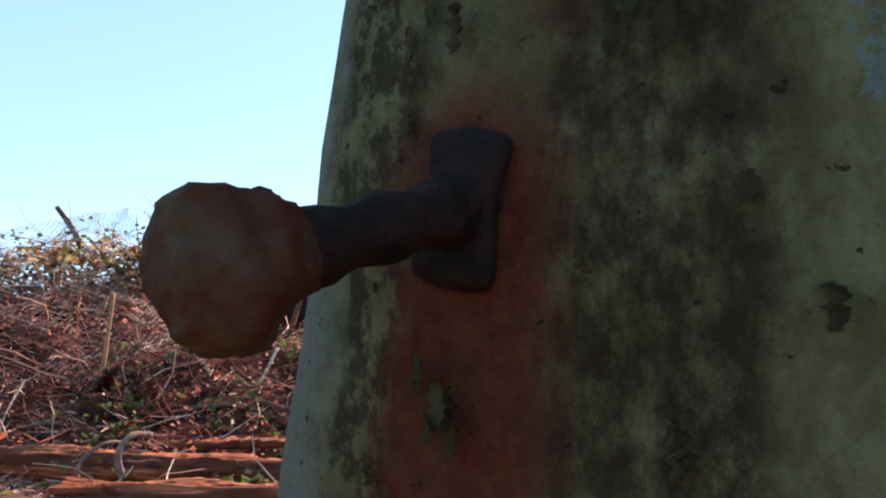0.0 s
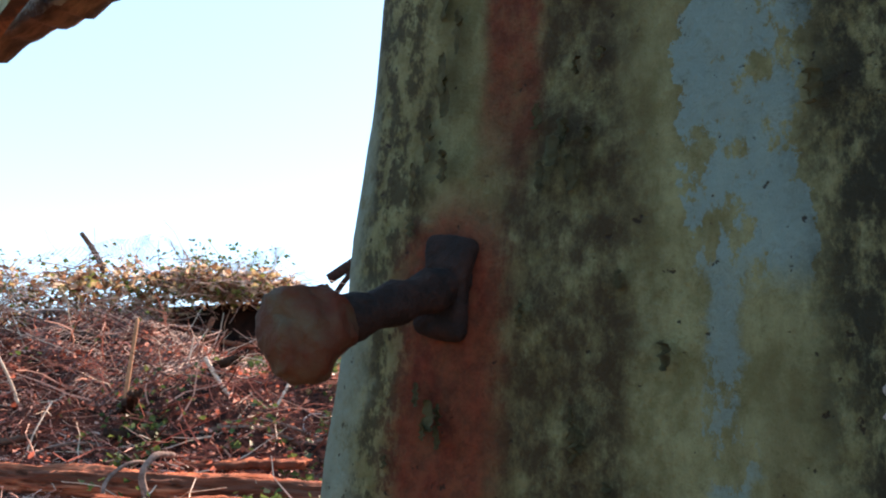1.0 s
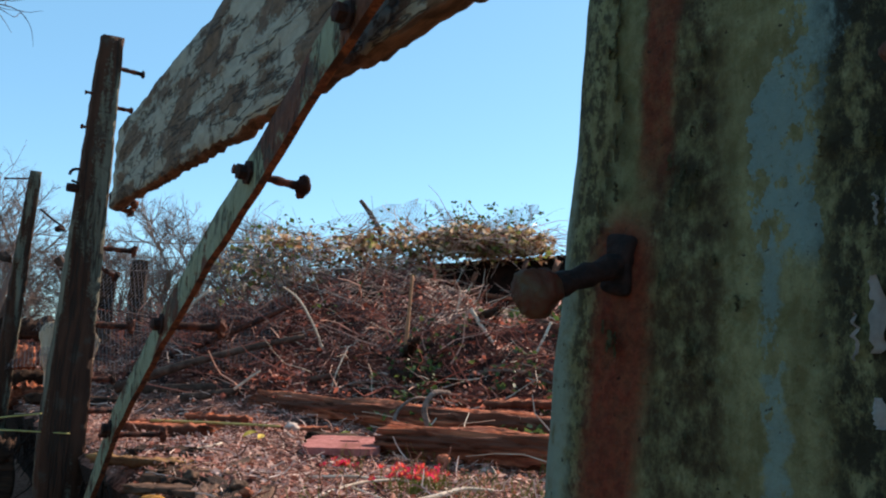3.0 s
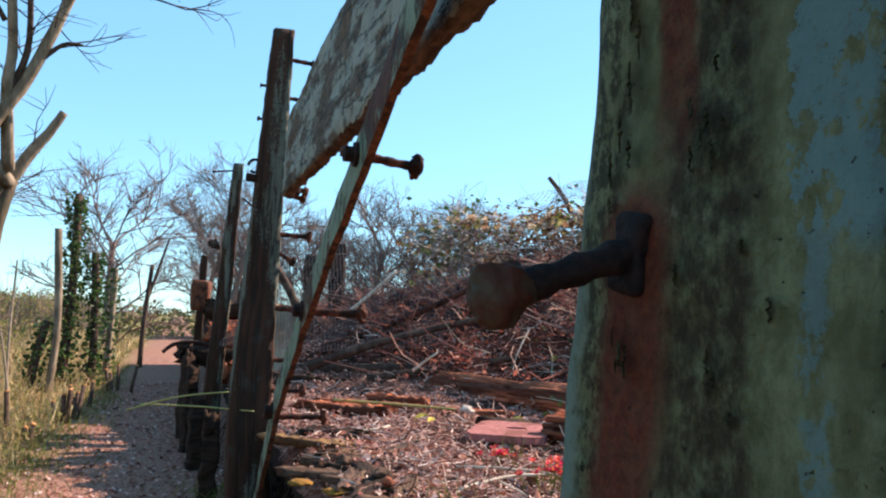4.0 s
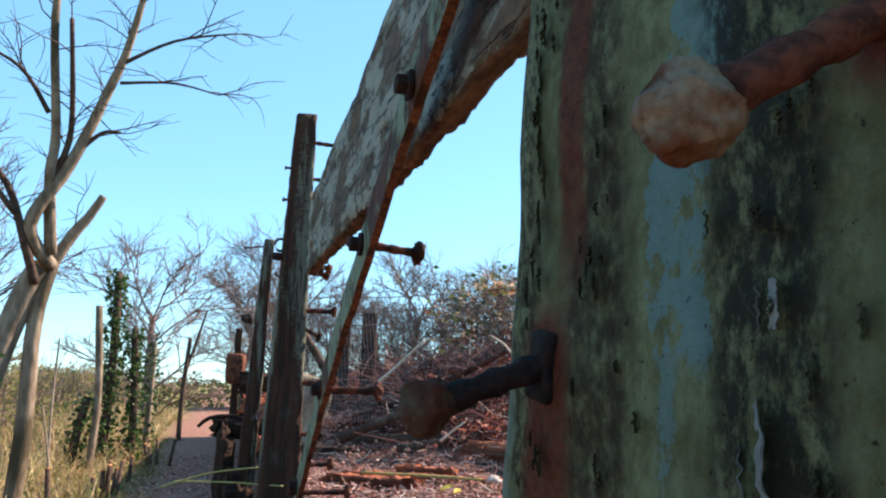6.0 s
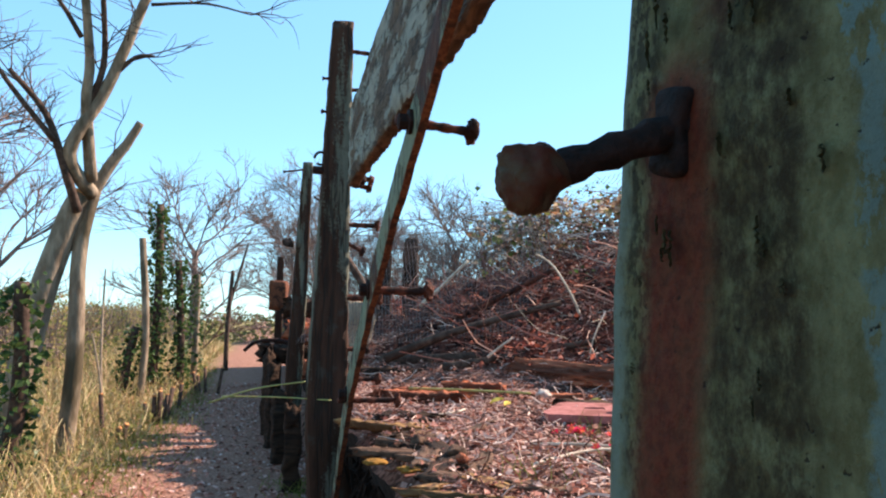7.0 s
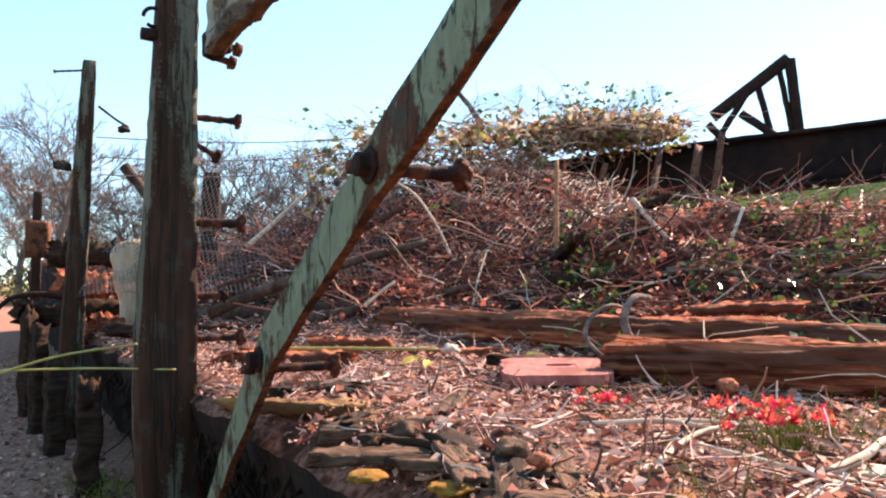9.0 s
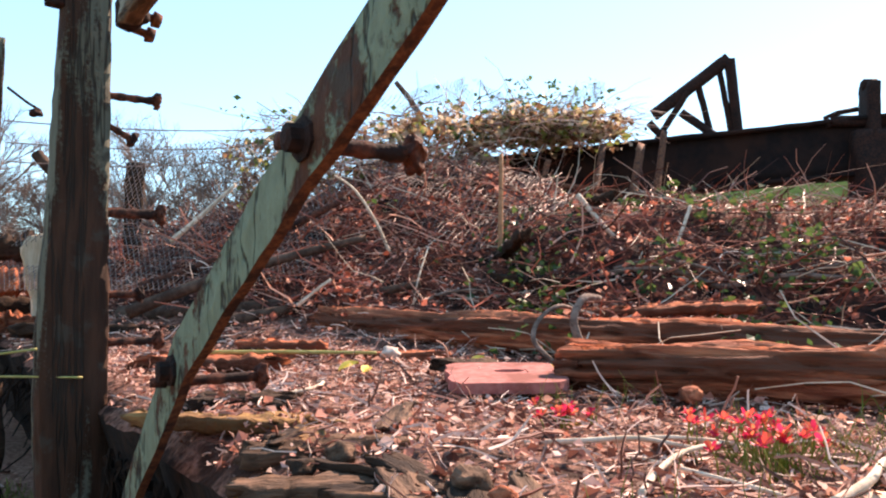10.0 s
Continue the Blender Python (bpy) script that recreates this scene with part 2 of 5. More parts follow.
def finish(name, bm, mat, parent=None, label="", smooth=True, m=None):
    me = bpy.data.meshes.new(name)
    bmesh.ops.recalc_face_normals(bm, faces=bm.faces)
    bm.to_mesh(me)
    bm.free()
    me.materials.append(mat)
    if smooth:
        me.shade_smooth()
    ob = new(name, me)
    if m is not None:
        ob.matrix_world = m
    if parent is not None:
        ob.parent = parent
    if label:
        ob["label"] = label
    return ob


def part(name, bm, mat, parent, label="", smooth=True):
    return finish(name, bm, mat, parent, label, smooth)


def raw(name, verts, faces, mat, smooth=False, parent=None):
    me = bpy.data.meshes.new(name)
    me.from_pydata([tuple(v) for v in verts], [], faces)
    me.materials.append(mat)
    if smooth:
        me.shade_smooth()
    ob = new(name, me)
    ob.parent = parent
    return ob


def thing(name, label, category, m=None, group="", kind=""):
    ob = new(name)
    ob.empty_display_size = 0.1
    if m is not None:
        ob.matrix_world = m
    return tagged(ob, label, category, group, kind)


def sweep(pts, radii, seg=8, flat=1.0, jitter=0.0, r=rng):
    """Rings along a line, as vertices and faces. flat squashes the section."""
    pts = [Vector(p) for p in pts]
    verts, faces = [], []
    side = None
    for k, p in enumerate(pts):
        t = (pts[min(k + 1, len(pts) - 1)] - pts[max(k - 1, 0)]).normalized()
        if side is None:
            side = t.cross(Vector((0.12, 0.2, 1.0)))
            if side.length < 0.05:
                side = t.cross(Vector((1, 0, 0)))
        side = (side - t * side.dot(t)).normalized()
        up = t.cross(side)
        rad = radii[k] if isinstance(radii, (list, tuple)) else radii
        for q in range(seg):
            w = 2 * math.pi * q / seg
            j = 1 + (r.uniform(-jitter, jitter) if jitter else 0)
            verts.append(p + (side * math.cos(w) + up * math.sin(w) * flat) * rad * j)
    for k in range(len(pts) - 1):
        for q in range(seg):
            o, n = k * seg, (q + 1) % seg
            faces.append((o + q, o + n, o + seg + n, o + seg + q))
    faces.append(tuple(range(seg - 1, -1, -1)))
    faces.append(tuple(range((len(pts) - 1) * seg, len(pts) * seg)))
    return verts, faces


def add(bm, vf):
    vs = [bm.verts.new(v) for v in vf[0]]
    for f in vf[1]:
        bm.faces.new([vs[i] for i in f])
    return bm


def tube(pts, radii, seg=8, flat=1.0, jitter=0.0):
    return add(bmesh.new(), sweep(pts, radii, seg, flat, jitter))


def lathe(profile, seg=12, wobble=0.0, r=rng):
    """A turned body round +x from (x, radius) pairs, with uneven rust."""
    return sweep([(x, 0, 0) for x, _ in profile], [max(q, 1e-4) for _, q in profile], seg, 1.0, wobble, r)


def slab(x0, x1, y0, y1, z0, z1, nx=8, ny=2, nz=4, rough=0.0, freq=6.0, bevel=0.0, seed=0.0):
    """A box cut into a grid, rounded at the edges and roughened by noise."""
    bm = bmesh.new()
    idx = {}

    def vert(i, j, k):
        if (i, j, k) not in idx:
            idx[i, j, k] = bm.verts.new((x0 + (x1 - x0) * i / nx, y0 + (y1 - y0) * j / ny, z0 + (z1 - z0) * k / nz))
        return idx[i, j, k]

    for i in range(nx):
        for j in range(ny):
            for k in (0, nz):
                bm.faces.new([vert(i, j, k), vert(i + 1, j, k), vert(i + 1, j + 1, k), vert(i, j + 1, k)])
        for k in range(nz):
            for j in (0, ny):
                bm.faces.new([vert(i, j, k), vert(i + 1, j, k), vert(i + 1, j, k + 1), vert(i, j, k + 1)])
    for j in range(ny):
        for k in range(nz):
            for i in (0, nx):
                bm.faces.new([vert(i, j, k), vert(i, j + 1, k), vert(i, j + 1, k + 1), vert(i, j, k + 1)])
    if bevel:
        cx, cy, cz = (x0 + x1) / 2, (y0 + y1) / 2, (z0 + z1) / 2
        hx, hy, hz = (x1 - x0) / 2, (y1 - y0) / 2, (z1 - z0) / 2
        for v in bm.verts:
            q = [v.co.x - cx, v.co.y - cy, v.co.z - cz]
            inner = [max(-(h - bevel), min(h - bevel, c)) for c, h in zip(q, (hx, hy, hz))]
            off = Vector([c - i for c, i in zip(q, inner)])
            if off.length > bevel:
                off = off.normalized() * bevel
            v.co = Vector((cx, cy, cz)) + Vector(inner) + off
    if rough:
        for v in bm.verts:
            v.co += noise.noise_vector(v.co * freq + Vector((seed, seed * 1.7, 3.1))) * rough
    return bm


# ---- ground ----
def smooth01(x):
    x = min(1.0, max(0.0, x))
    return x * x * (3 - 2 * x)


def ground_z(x, y):
    v = (Vector((x, y, 0)) - P0).dot(M)
    s = (Vector((x, y, 0)) - P0).dot(D)
    z = 0.0
    if v < -1.25:
        z -= 0.38 * smooth01((-1.25 - v) / 2.5)
    z += 0.22 * smooth01((-s - 5) / 10) * smooth01((v + 4.5) / 2)
    if v > 7.6:
        z += 2.75 * smooth01((v - 7.6) / 2.6) * smooth01((s + 15) / 6) * (1 - smooth01((v - 16) / 8))
    d = math.hypot(x, y)
    z += 0.03 * noise.noise(Vector((x * 1.3, y * 1.3, 0))) * (1 if d < 40 else 0)
    return z


def ground_material():
    g = Graph("footpath_and_rough_grass", 0.95)
    x, y, _ = g.axes()
    px, py = g.math("SUBTRACT", x, P0.x), g.math("SUBTRACT", y, P0.y)
    v = g.math("ADD", g.math("MULTIPLY", px, M.x), g.math("MULTIPLY", py, M.y))
    wob = g.math("MULTIPLY", g.math("SUBTRACT", g.noise(1.6, 5), 0.5), 0.9)
    path = g.near(g.math("ADD", v, wob), -0.45, 1.25)
    fine, mid = g.noise(40, 7), g.noise(7, 6)
    chips = g.mix(g.step(fine, 0.35, 0.65), (0.19, 0.085, 0.058), (0.42, 0.22, 0.155))
    grass = g.mix(g.step(mid, 0.35, 0.65), (0.16, 0.15, 0.045), (0.30, 0.22, 0.10))
    far = g.step(g.math("ADD", v, 0.0), 7.0, 9.0)
    grass = g.mix(far, grass, g.mix(g.step(mid, 0.3, 0.7), (0.20, 0.24, 0.05), (0.30, 0.31, 0.08)))
    g.bump(g.math("ADD", fine, mid), 0.9, 0.03)
    return g.done(g.mix(path, grass, chips))


def axis_steps(lo, hi, near_lo, near_hi, fine, coarse):
    out = list(np.arange(near_lo, near_hi + 1e-6, fine))
    a, step = near_lo, fine
    while a > lo:
        step *= coarse
        a -= step
        out.insert(0, max(a, lo))
    a, step = near_hi, fine
    while a < hi:
        step *= coarse
        a += step
        out.append(min(a, hi))
    return out


def build_ground():
    xs = axis_steps(-700, 700, -12, 8, 0.25, 1.25)
    ys = axis_steps(-700, 700, -6, 20, 0.25, 1.25)
    verts = [(x, y, ground_z(x, y)) for x in xs for y in ys]
    n = len(ys)
    faces = [(i * n + j, (i + 1) * n + j, (i + 1) * n + j + 1, i * n + j + 1) for i in range(len(xs) - 1) for j in range(n - 1)]
    ob = raw("ground", verts, faces, ground_material(), True)
    tagged(ob, "earth footpath of reddish wood chips between rough grass", "ground", kind="structure")


build_ground()


def deck_end(v):
    return 2.32 + 0.42 * v + 0.05 * noise.noise(Vector((v * 6, 1.3, 0)))


def curve(x, xs, zs):
    """A broken line through (xs, zs), level beyond its ends."""
    return float(np.interp(x, xs, zs))


def mound_z(s, v):
    p = hull(s, v)
    x, y = p.x, p.y
    foot = curve(x, (-3.0, -2.0, -1.5, -0.6, 1.0, 2.6), (5.2, 4.9, 3.60, 3.30, 2.95, 2.75))       # where the debris begins to rise
    rise = curve(y - foot, (-0.35, 0.0, 0.4, 0.8, 1.5, 2.3, 3.3), (0.0, 0.10, 0.30, 0.50, 0.86, 1.10, 1.34))
    cap = curve(x, (-3.0, -1.4, -0.7, -0.2, 0.5, 0.9, 1.3, 3.0), (0.55, 0.66, 0.86, 1.16, 1.22, 0.92, 0.74, 0.72))
    up = smooth01((rise + 0.1) / 0.5)
    z = 0.64 + min(rise, cap - 0.06 * math.exp(-abs(rise - cap) * 8))
    z -= 1.6 * smooth01((v - 6.2) / 3.0)
    lumps = noise.noise(Vector((s * 1.4, v * 1.4, 2))) * 0.13 + noise.noise(Vector((s * 4, v * 4, 5))) * 0.10
    lumps += noise.noise(Vector((s * 9, v * 9, 8))) * 0.045
    z += lumps * (0.12 + 0.88 * up)
    z += 0.012 * noise.noise(Vector((s * 14, v * 14, 9)))
    edge = smooth01((0.10 - v) / 0.16)
    return z - 0.10 * edge


def build_deck():
    vs = [0.0 + 0.05 * k for k in range(90)] + [4.5 + 0.12 * k for k in range(34)]
    us = [k / 200 for k in range(201)]
    verts, faces = [], []
    for v in vs:
        for u in us:
            s = -12 + (deck_end(v) + 12) * (1 - (1 - u) ** 1.8)
            inn = 0.04 * noise.noise(Vector((s * 3, 0, 4))) if v < 0.2 else 0
            verts.append(hull(s, v + inn, mound_z(s, v)))
    n = len(us)
    for i in range(len(vs) - 1):
        for j in range(n - 1):
            faces.append((i * n + j, (i + 1) * n + j, (i + 1) * n + j + 1, i * n + j + 1))
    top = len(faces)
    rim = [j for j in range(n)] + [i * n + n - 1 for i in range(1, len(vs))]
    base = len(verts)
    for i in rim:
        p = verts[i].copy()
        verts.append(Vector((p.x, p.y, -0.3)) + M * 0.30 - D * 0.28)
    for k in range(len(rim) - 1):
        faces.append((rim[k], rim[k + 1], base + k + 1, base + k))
    ob = raw("hull_deck", verts, faces, LITTER_SOIL, True)
    tagged(ob, "rotten ship deck buried under leaf litter and debris", "deck", kind="structure")
    ob.data.materials.append(EARTH)
    ob.data.materials.append(ROT_SHADE)
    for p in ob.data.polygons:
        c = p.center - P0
        # skirt below the rim: shade under the overhang is put into its colour
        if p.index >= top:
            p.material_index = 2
        elif p.center.z > 0.80:
            p.material_index = 1


build_deck()


# ---- the near timber and its bolts ----
NP_POSE = frame_matrix((1.66, -0.935, 0.0), (0.76, -0.65, 0.0))      # x along the face, -y outboard


def build_near_post():
    root = thing("stanchion", "thick timber stanchion in flaking green paint with rust runs", "ship timber", NP_POSE, "hull stanchions")
    bm = slab(0.0, 0.64, 0.0, 0.24, -0.1, 2.75, 44, 8, 150, 0.006, 9, 0.046, 1.0)
    for v in bm.verts:
        z = v.co.z
        k = math.exp(-(((z - 1.08) / 0.16) ** 2)) * 0.006
        if v.co.x < 0.15:
            v.co.x += (0.076 * (z - 1.1) - 0.011) * (1 - v.co.x / 0.15) - k
        v.co += noise.noise_vector(Vector((v.co.x * 30, v.co.y * 30, z * 22))) * 0.0016
    part("timber", bm, PAINT, root)
    return root


NEAR_POST = build_near_post()


def bolt(m, length, head_r, shaft_r, mat_head, mat_shaft, label, plate=True, seed=1, head_l=None, group="hull bolts"):
    """A clench bolt: x runs out along the shaft from the timber's face."""
    r = random.Random(seed)
    root = thing("bolt", label, "bolt", m, group)
    hl = head_l or head_r * 1.7
    n = 14
    prof = [(-0.03 + (length - hl + 0.03) * k / n, shaft_r * (1 + 0.13 * math.sin(k * 1.9 + seed))) for k in range(n + 1)]
    part("shaft", add(bmesh.new(), lathe(prof, 14, 0.07, r)), mat_shaft, root)
    a = length - hl
    hp = [(a - 0.004, shaft_r * 0.9), (a, head_r * 0.72), (a + hl * 0.12, head_r * 0.93), (a + hl * 0.35, head_r * 1.0), (a + hl * 0.62, head_r * 1.0), (a + hl * 0.82, head_r * 0.86), (a + hl * 0.95, head_r * 0.6), (a + hl, head_r * 0.25)]
    fine = [(x0 + (x1 - x0) * k / 4, q0 + (q1 - q0) * k / 4) for (x0, q0), (x1, q1) in zip(hp, hp[1:]) for k in range(4)] + [hp[-1]]
    hb = add(bmesh.new(), lathe(fine, 36, 0.0, r))
    for v in hb.verts:
        v.co += noise.noise_vector(v.co * 70 + Vector((seed, 0, 0))) * head_r * 0.30
        v.co += noise.noise_vector(v.co * 220 + Vector((seed, 5, 0))) * head_r * 0.10
    part("head", hb, mat_head, root)
    if plate:
        w = slab(-0.015, 0.016, -0.010, 0.004, -0.030, 0.026, 8, 4, 12, 0.0035, 55, 0.006, seed)
        w.transform(m.inverted() @ NP_POSE @ Matrix.Translation((0.084, 0, 1.178)) @ Matrix.Rotation(radians(6), 4, "Y"))
        part("clench_plate", w, IRON_BLACK, root)
    return root


def face_pose(u, z, dx, dy, dz):
    """A bolt's pose on the near timber: place on its face and direction in the timber's own axes."""
    p = NP_POSE @ Vector((u, 0.0, z))
    return frame_matrix(p, NP_POSE.to_3x3() @ Vector((dx, dy, dz)))


bolt(face_pose(0.088, 1.178, -0.24, -0.90, -0.34), 0.122, 0.0205, 0.0108, HEAD_RUST, IRON_BLACK, "rusted clench bolt with a rounded nut in the timber stanchion", True, 3)
bolt(face_pose(0.392, 1.343, -0.15, -0.85, -0.51), 0.148, 0.0215, 0.0115, RUST_PALE, RUST_BROWN, "rusted bolt with a pale flaking nut in the stanchion", False, 8)
bolt(face_pose(0.352, 1.02, -0.12, -0.90, -0.43), 0.09, 0.021, 0.0115, HEAD_RUST, RUST_BROWN, "low rusted bolt in the timber stanchion", False, 12)
bolt(face_pose(0.146, 1.508, -0.1, -0.95, -0.25), 0.058, 0.021, 0.0115, RUST_PALE, RUST, "high rusted bolt in the timber stanchion", False, 21)


# ---- the far stanchions, the plank and the strap ----
def tapered_post(name, label, base, top, w0, w1, d0, d1, mat, seed, bow=0.0):
    base, top = Vector(base), Vector(top)
    m = frame_matrix(base, D)
    root = thing(name, label, "ship timber", m, "hull stanchions")
    bm = slab(-0.5, 0.5, -0.5, 0.5, 0, 1, 6, 6, 60, 0, 1, 0)
    lean = m.inverted() @ top
    for v in bm.verts:
        k = v.co.z
        q = Vector((v.co.x, v.co.y, 0))
        if max(abs(q.x), abs(q.y)) > 0.49 and min(abs(q.x), abs(q.y)) > 0.3:
            q *= 0.90
        r = 1 + 0.06 * noise.noise(Vector((seed, 0, k * 7)))
        v.co = Vector((q.x * (w0 + (w1 - w0) * k) * r, q.y * (d0 + (d1 - d0) * k) * r, 0)) + lean * k
        v.co += noise.noise_vector(v.co * 14 + Vector((seed, 0, 0))) * 0.006
        v.co.y += bow * smooth01((0.30 - k) / 0.30)
    part("timber", bm, mat, root)
    return root


tapered_post("stanchion", "slim weathered ship stanchion leaning beside the footpath", (-0.50, 1.74, -0.1), (-0.475, 1.80, 2.57), 0.18, 0.085, 0.24, 0.105, POST_WOOD, 2.0, 0.07)
tapered_post("stanchion", "further slim ship stanchion with nails in its top", (-2.30, 3.80, -0.1), (-2.12, 3.72, 2.33), 0.20, 0.10, 0.16, 0.08, POST_WOOD, 5.0)


def build_plank():
    m = HULL_POSE
    root = thing("bulwark_plank", "broad horizontal plank with cracked flaking white paint", "ship timber", m)
    bm = slab(0.22, 4.2, -0.012, 0.042, 1.62, 2.09, 160, 4, 22, 0.0, 8, 0.012)
    for v in bm.verts:
        x, z = v.co.x, v.co.z
        low = 1 - (z - 1.62) / 0.47
        v.co.z += low * (0.062 - 0.014 * (x - 0.3) + 0.022 * noise.noise(Vector((x * 5, 1, 0))) + 0.014 * noise.noise(Vector((x * 40, 3, 0))))
        v.co.z += (1 - low) * (0.05 * (x - 1.2) + 0.015 * noise.noise(Vector((x * 6, 9, 0))))
        v.co.x += 0.05 * noise.noise(Vector((z * 9, 3, 0))) * (x < 0.4)
        v.co.y += 0.008 * noise.noise(Vector((x * 4, z * 18, 0))) + 0.003 * noise.noise(Vector((x * 20, z * 60, 0)))
    bm.normal_update()
    for f in bm.faces:
        if f.calc_center_median().z < 1.72 and abs(f.normal.z) > 0.6:
            f.material_index = 1
    part("plank", bm, BEAM_PAINT, root).data.materials.append(ROT_BROWN)
    return root


build_plank()


def build_strap():
    root = thing("iron_strap", "diagonal iron strap with peeling pale paint and rust", "iron strap")
    pts = [hull(0.55, -0.07, 0.30), hull(0.80, -0.07, 0.56), hull(1.10, -0.07, 0.83), hull(1.36, -0.07, 0.985), hull(1.62, -0.07, 1.135), hull(1.80, -0.07, 1.23), hull(2.00, -0.068, 1.34), hull(2.33, -0.068, 1.49), hull(2.64, -0.066, 1.65), hull(2.94, -0.066, 1.77), hull(3.5, -0.066, 2.05)]
    fine = []
    for k in range(len(pts) - 1):
        for q in range(8):
            fine.append(pts[k].lerp(pts[k + 1], q / 8))
    fine.append(pts[-1])
    bm = bmesh.new()
    rows = []
    for k, p in enumerate(fine):
        t = (fine[min(k + 1, len(fine) - 1)] - fine[max(k - 1, 0)]).normalized()
        side = t.cross(M).normalized()
        w = 0.047 * (1 + 0.10 * noise.noise(p * 9)) * (1 - 0.35 * smooth01((0.75 - p.z) / 0.4))
        rows.append([bm.verts.new(p + side * w * q + M * (0.009 * r + 0.003 * noise.noise(p * 12 + side * q * 3))) for q, r in ((-1, -1), (-0.33, -1.15), (0.33, -1.15), (1, -1), (1, 1), (-1, 1))])
    for a, b in zip(rows, rows[1:]):
        for q in range(6):
            bm.faces.new([a[q], a[(q + 1) % 6], b[(q + 1) % 6], b[q]]).material_index = 0 if q < 3 else 1
    bm.faces.new(rows[0])
    bm.faces.new(rows[-1])
    part("strap", bm, STRAP_PAINT, root, smooth=False).data.materials.append(RUST)
    for k, (st, z) in enumerate(((1.63, 1.145), (2.28, 1.475), (1.06, 0.80), (2.75, 1.68))):
        bm = add(bmesh.new(), lathe([(0, 0.018), (0.004, 0.030), (0.010, 0.030), (0.012, 0.019), (0.030, 0.019), (0.033, 0.010)], 6 if k % 2 else 8, 0.05))
        bm.transform(frame_matrix(hull(st, -0.076, z), -M))
        part("nut", bm, RUST_DARK, root, "rusted nut and washer", False)


build_strap()


# ---- logs on the deck ----
def log(label, p, q, r0, r1, mat, seed, flat=0.8):
    p, q = Vector(p), Vector(q)
    root = thing("log", label, "log", frame_matrix(p, q - p), "rotten logs")
    n = 130
    length = (q - p).length
    r = random.Random(seed)
    prof = [(length * k / n, 0) for k in range(n + 1)]
    bm = bmesh.new()
    seg = 56
    verts, faces = sweep([(x, 0, 0) for x, _ in prof], 1.0, seg)
    for i, v in enumerate(verts):
        k, a = divmod(i, seg)
        w = 2 * math.pi * a / seg
        rad = r0 + (r1 - r0) * k / n
        groove = 0.26 * noise.noise(Vector((k * 0.055, math.cos(w) * 2.2, math.sin(w) * 2.2 + seed)))
        groove += 0.22 * noise.noise(Vector((k * 0.07, math.cos(w) * 6, math.sin(w) * 6 + seed))) + 0.03 * r.uniform(-1, 1)
        split = abs(noise.noise(Vector((k * 0.035, math.cos(w) * 3.4, math.sin(w) * 3.4 + seed * 3))))
        groove -= 0.30 * math.exp(-(split / 0.045) ** 2)
        rad *= 1 + groove
        if k in (0, n):
            rad *= 0.75
        v.y, v.z = math.cos(w) * rad, math.sin(w) * rad * flat
        if k < 2 or k > n - 2:
            v.x += r.uniform(-0.05, 0.03)
    add(bm, (verts, faces))
    part("trunk", bm, mat, root)


log("long rotten red timber baulk lying at the foot of the mound", (-0.10, 3.30, 0.75), (2.5, 2.02, 0.74), 0.105, 0.09, ROT, 4)
log("split rotten red baulk lying in front of the longer one", (1.00, 1.84, 0.72), (3.2, 1.15, 0.74), 0.085, 0.10, ROT, 9)


# ---- more materials ----
LEAVES = islands("dead_leaves", [(0.56, 0.24, 0.18), (0.26, 0.09, 0.06), (0.76, 0.46, 0.38), (0.44, 0.17, 0.12), (0.08, 0.028, 0.02), (0.64, 0.34, 0.25), (0.82, 0.60, 0.52), (0.14, 0.05, 0.036)], 0.6, 0.3)
MOUND_LEAVES = islands("dark_red_dead_leaves", [(0.58, 0.18, 0.12), (0.20, 0.055, 0.036), (0.80, 0.42, 0.32), (0.04, 0.014, 0.010), (0.66, 0.22, 0.14)], 0.45, 0.45)
TWIGS = islands("dry_twigs", [(0.40, 0.20, 0.15), (0.85, 0.64, 0.54), (0.24, 0.09, 0.062), (0.74, 0.48, 0.39), (0.10, 0.04, 0.028)])
BRASH = islands("dark_red_brash", [(0.30, 0.085, 0.06), (0.52, 0.17, 0.11), (0.075, 0.025, 0.016), (0.62, 0.32, 0.23), (0.14, 0.05, 0.034), (0.05, 0.02, 0.014)], 0.55)
IVY = islands("ivy_leaves", [(0.055, 0.10, 0.03), (0.08, 0.14, 0.04), (0.04, 0.075, 0.025), (0.12, 0.17, 0.05)], 0.3, 0.4)
IVY_DRY = islands("fading_ivy_leaves", [(0.44, 0.34, 0.17), (0.60, 0.44, 0.29), (0.20, 0.24, 0.06), (0.76, 0.62, 0.48), (0.32, 0.16, 0.09), (0.12, 0.06, 0.035)], 0.6, 0.5)
STRAW = islands("dry_grass_stems", [(0.624, 0.437, 0.218), (0.750, 0.593, 0.312), (0.421, 0.312, 0.125), (0.312, 0.296, 0.094), (0.515, 0.296, 0.172)])
SCRUB = islands("budding_scrub", [(0.265, 0.250, 0.078), (0.374, 0.296, 0.125), (0.203, 0.218, 0.062), (0.468, 0.328, 0.172), (0.312, 0.203, 0.118)], 0.7, 0.5)
BLADES = islands("green_grass_blades", [(0.16, 0.22, 0.04), (0.24, 0.28, 0.06), (0.36, 0.33, 0.10)], 0.6, 0.4)
MOSS = plain("orange_green_moss", (0.20, 0.10, 0.018), (0.38, 0.17, 0.03), 90, 0.95, 1.0, dist=0.01)
BARK = plain("pale_bark", (0.17, 0.12, 0.08), (0.31, 0.235, 0.165), 14, 0.9, 0.9, (0.08, 0.06, 0.035), (1, 1, 0.35), 0.02)
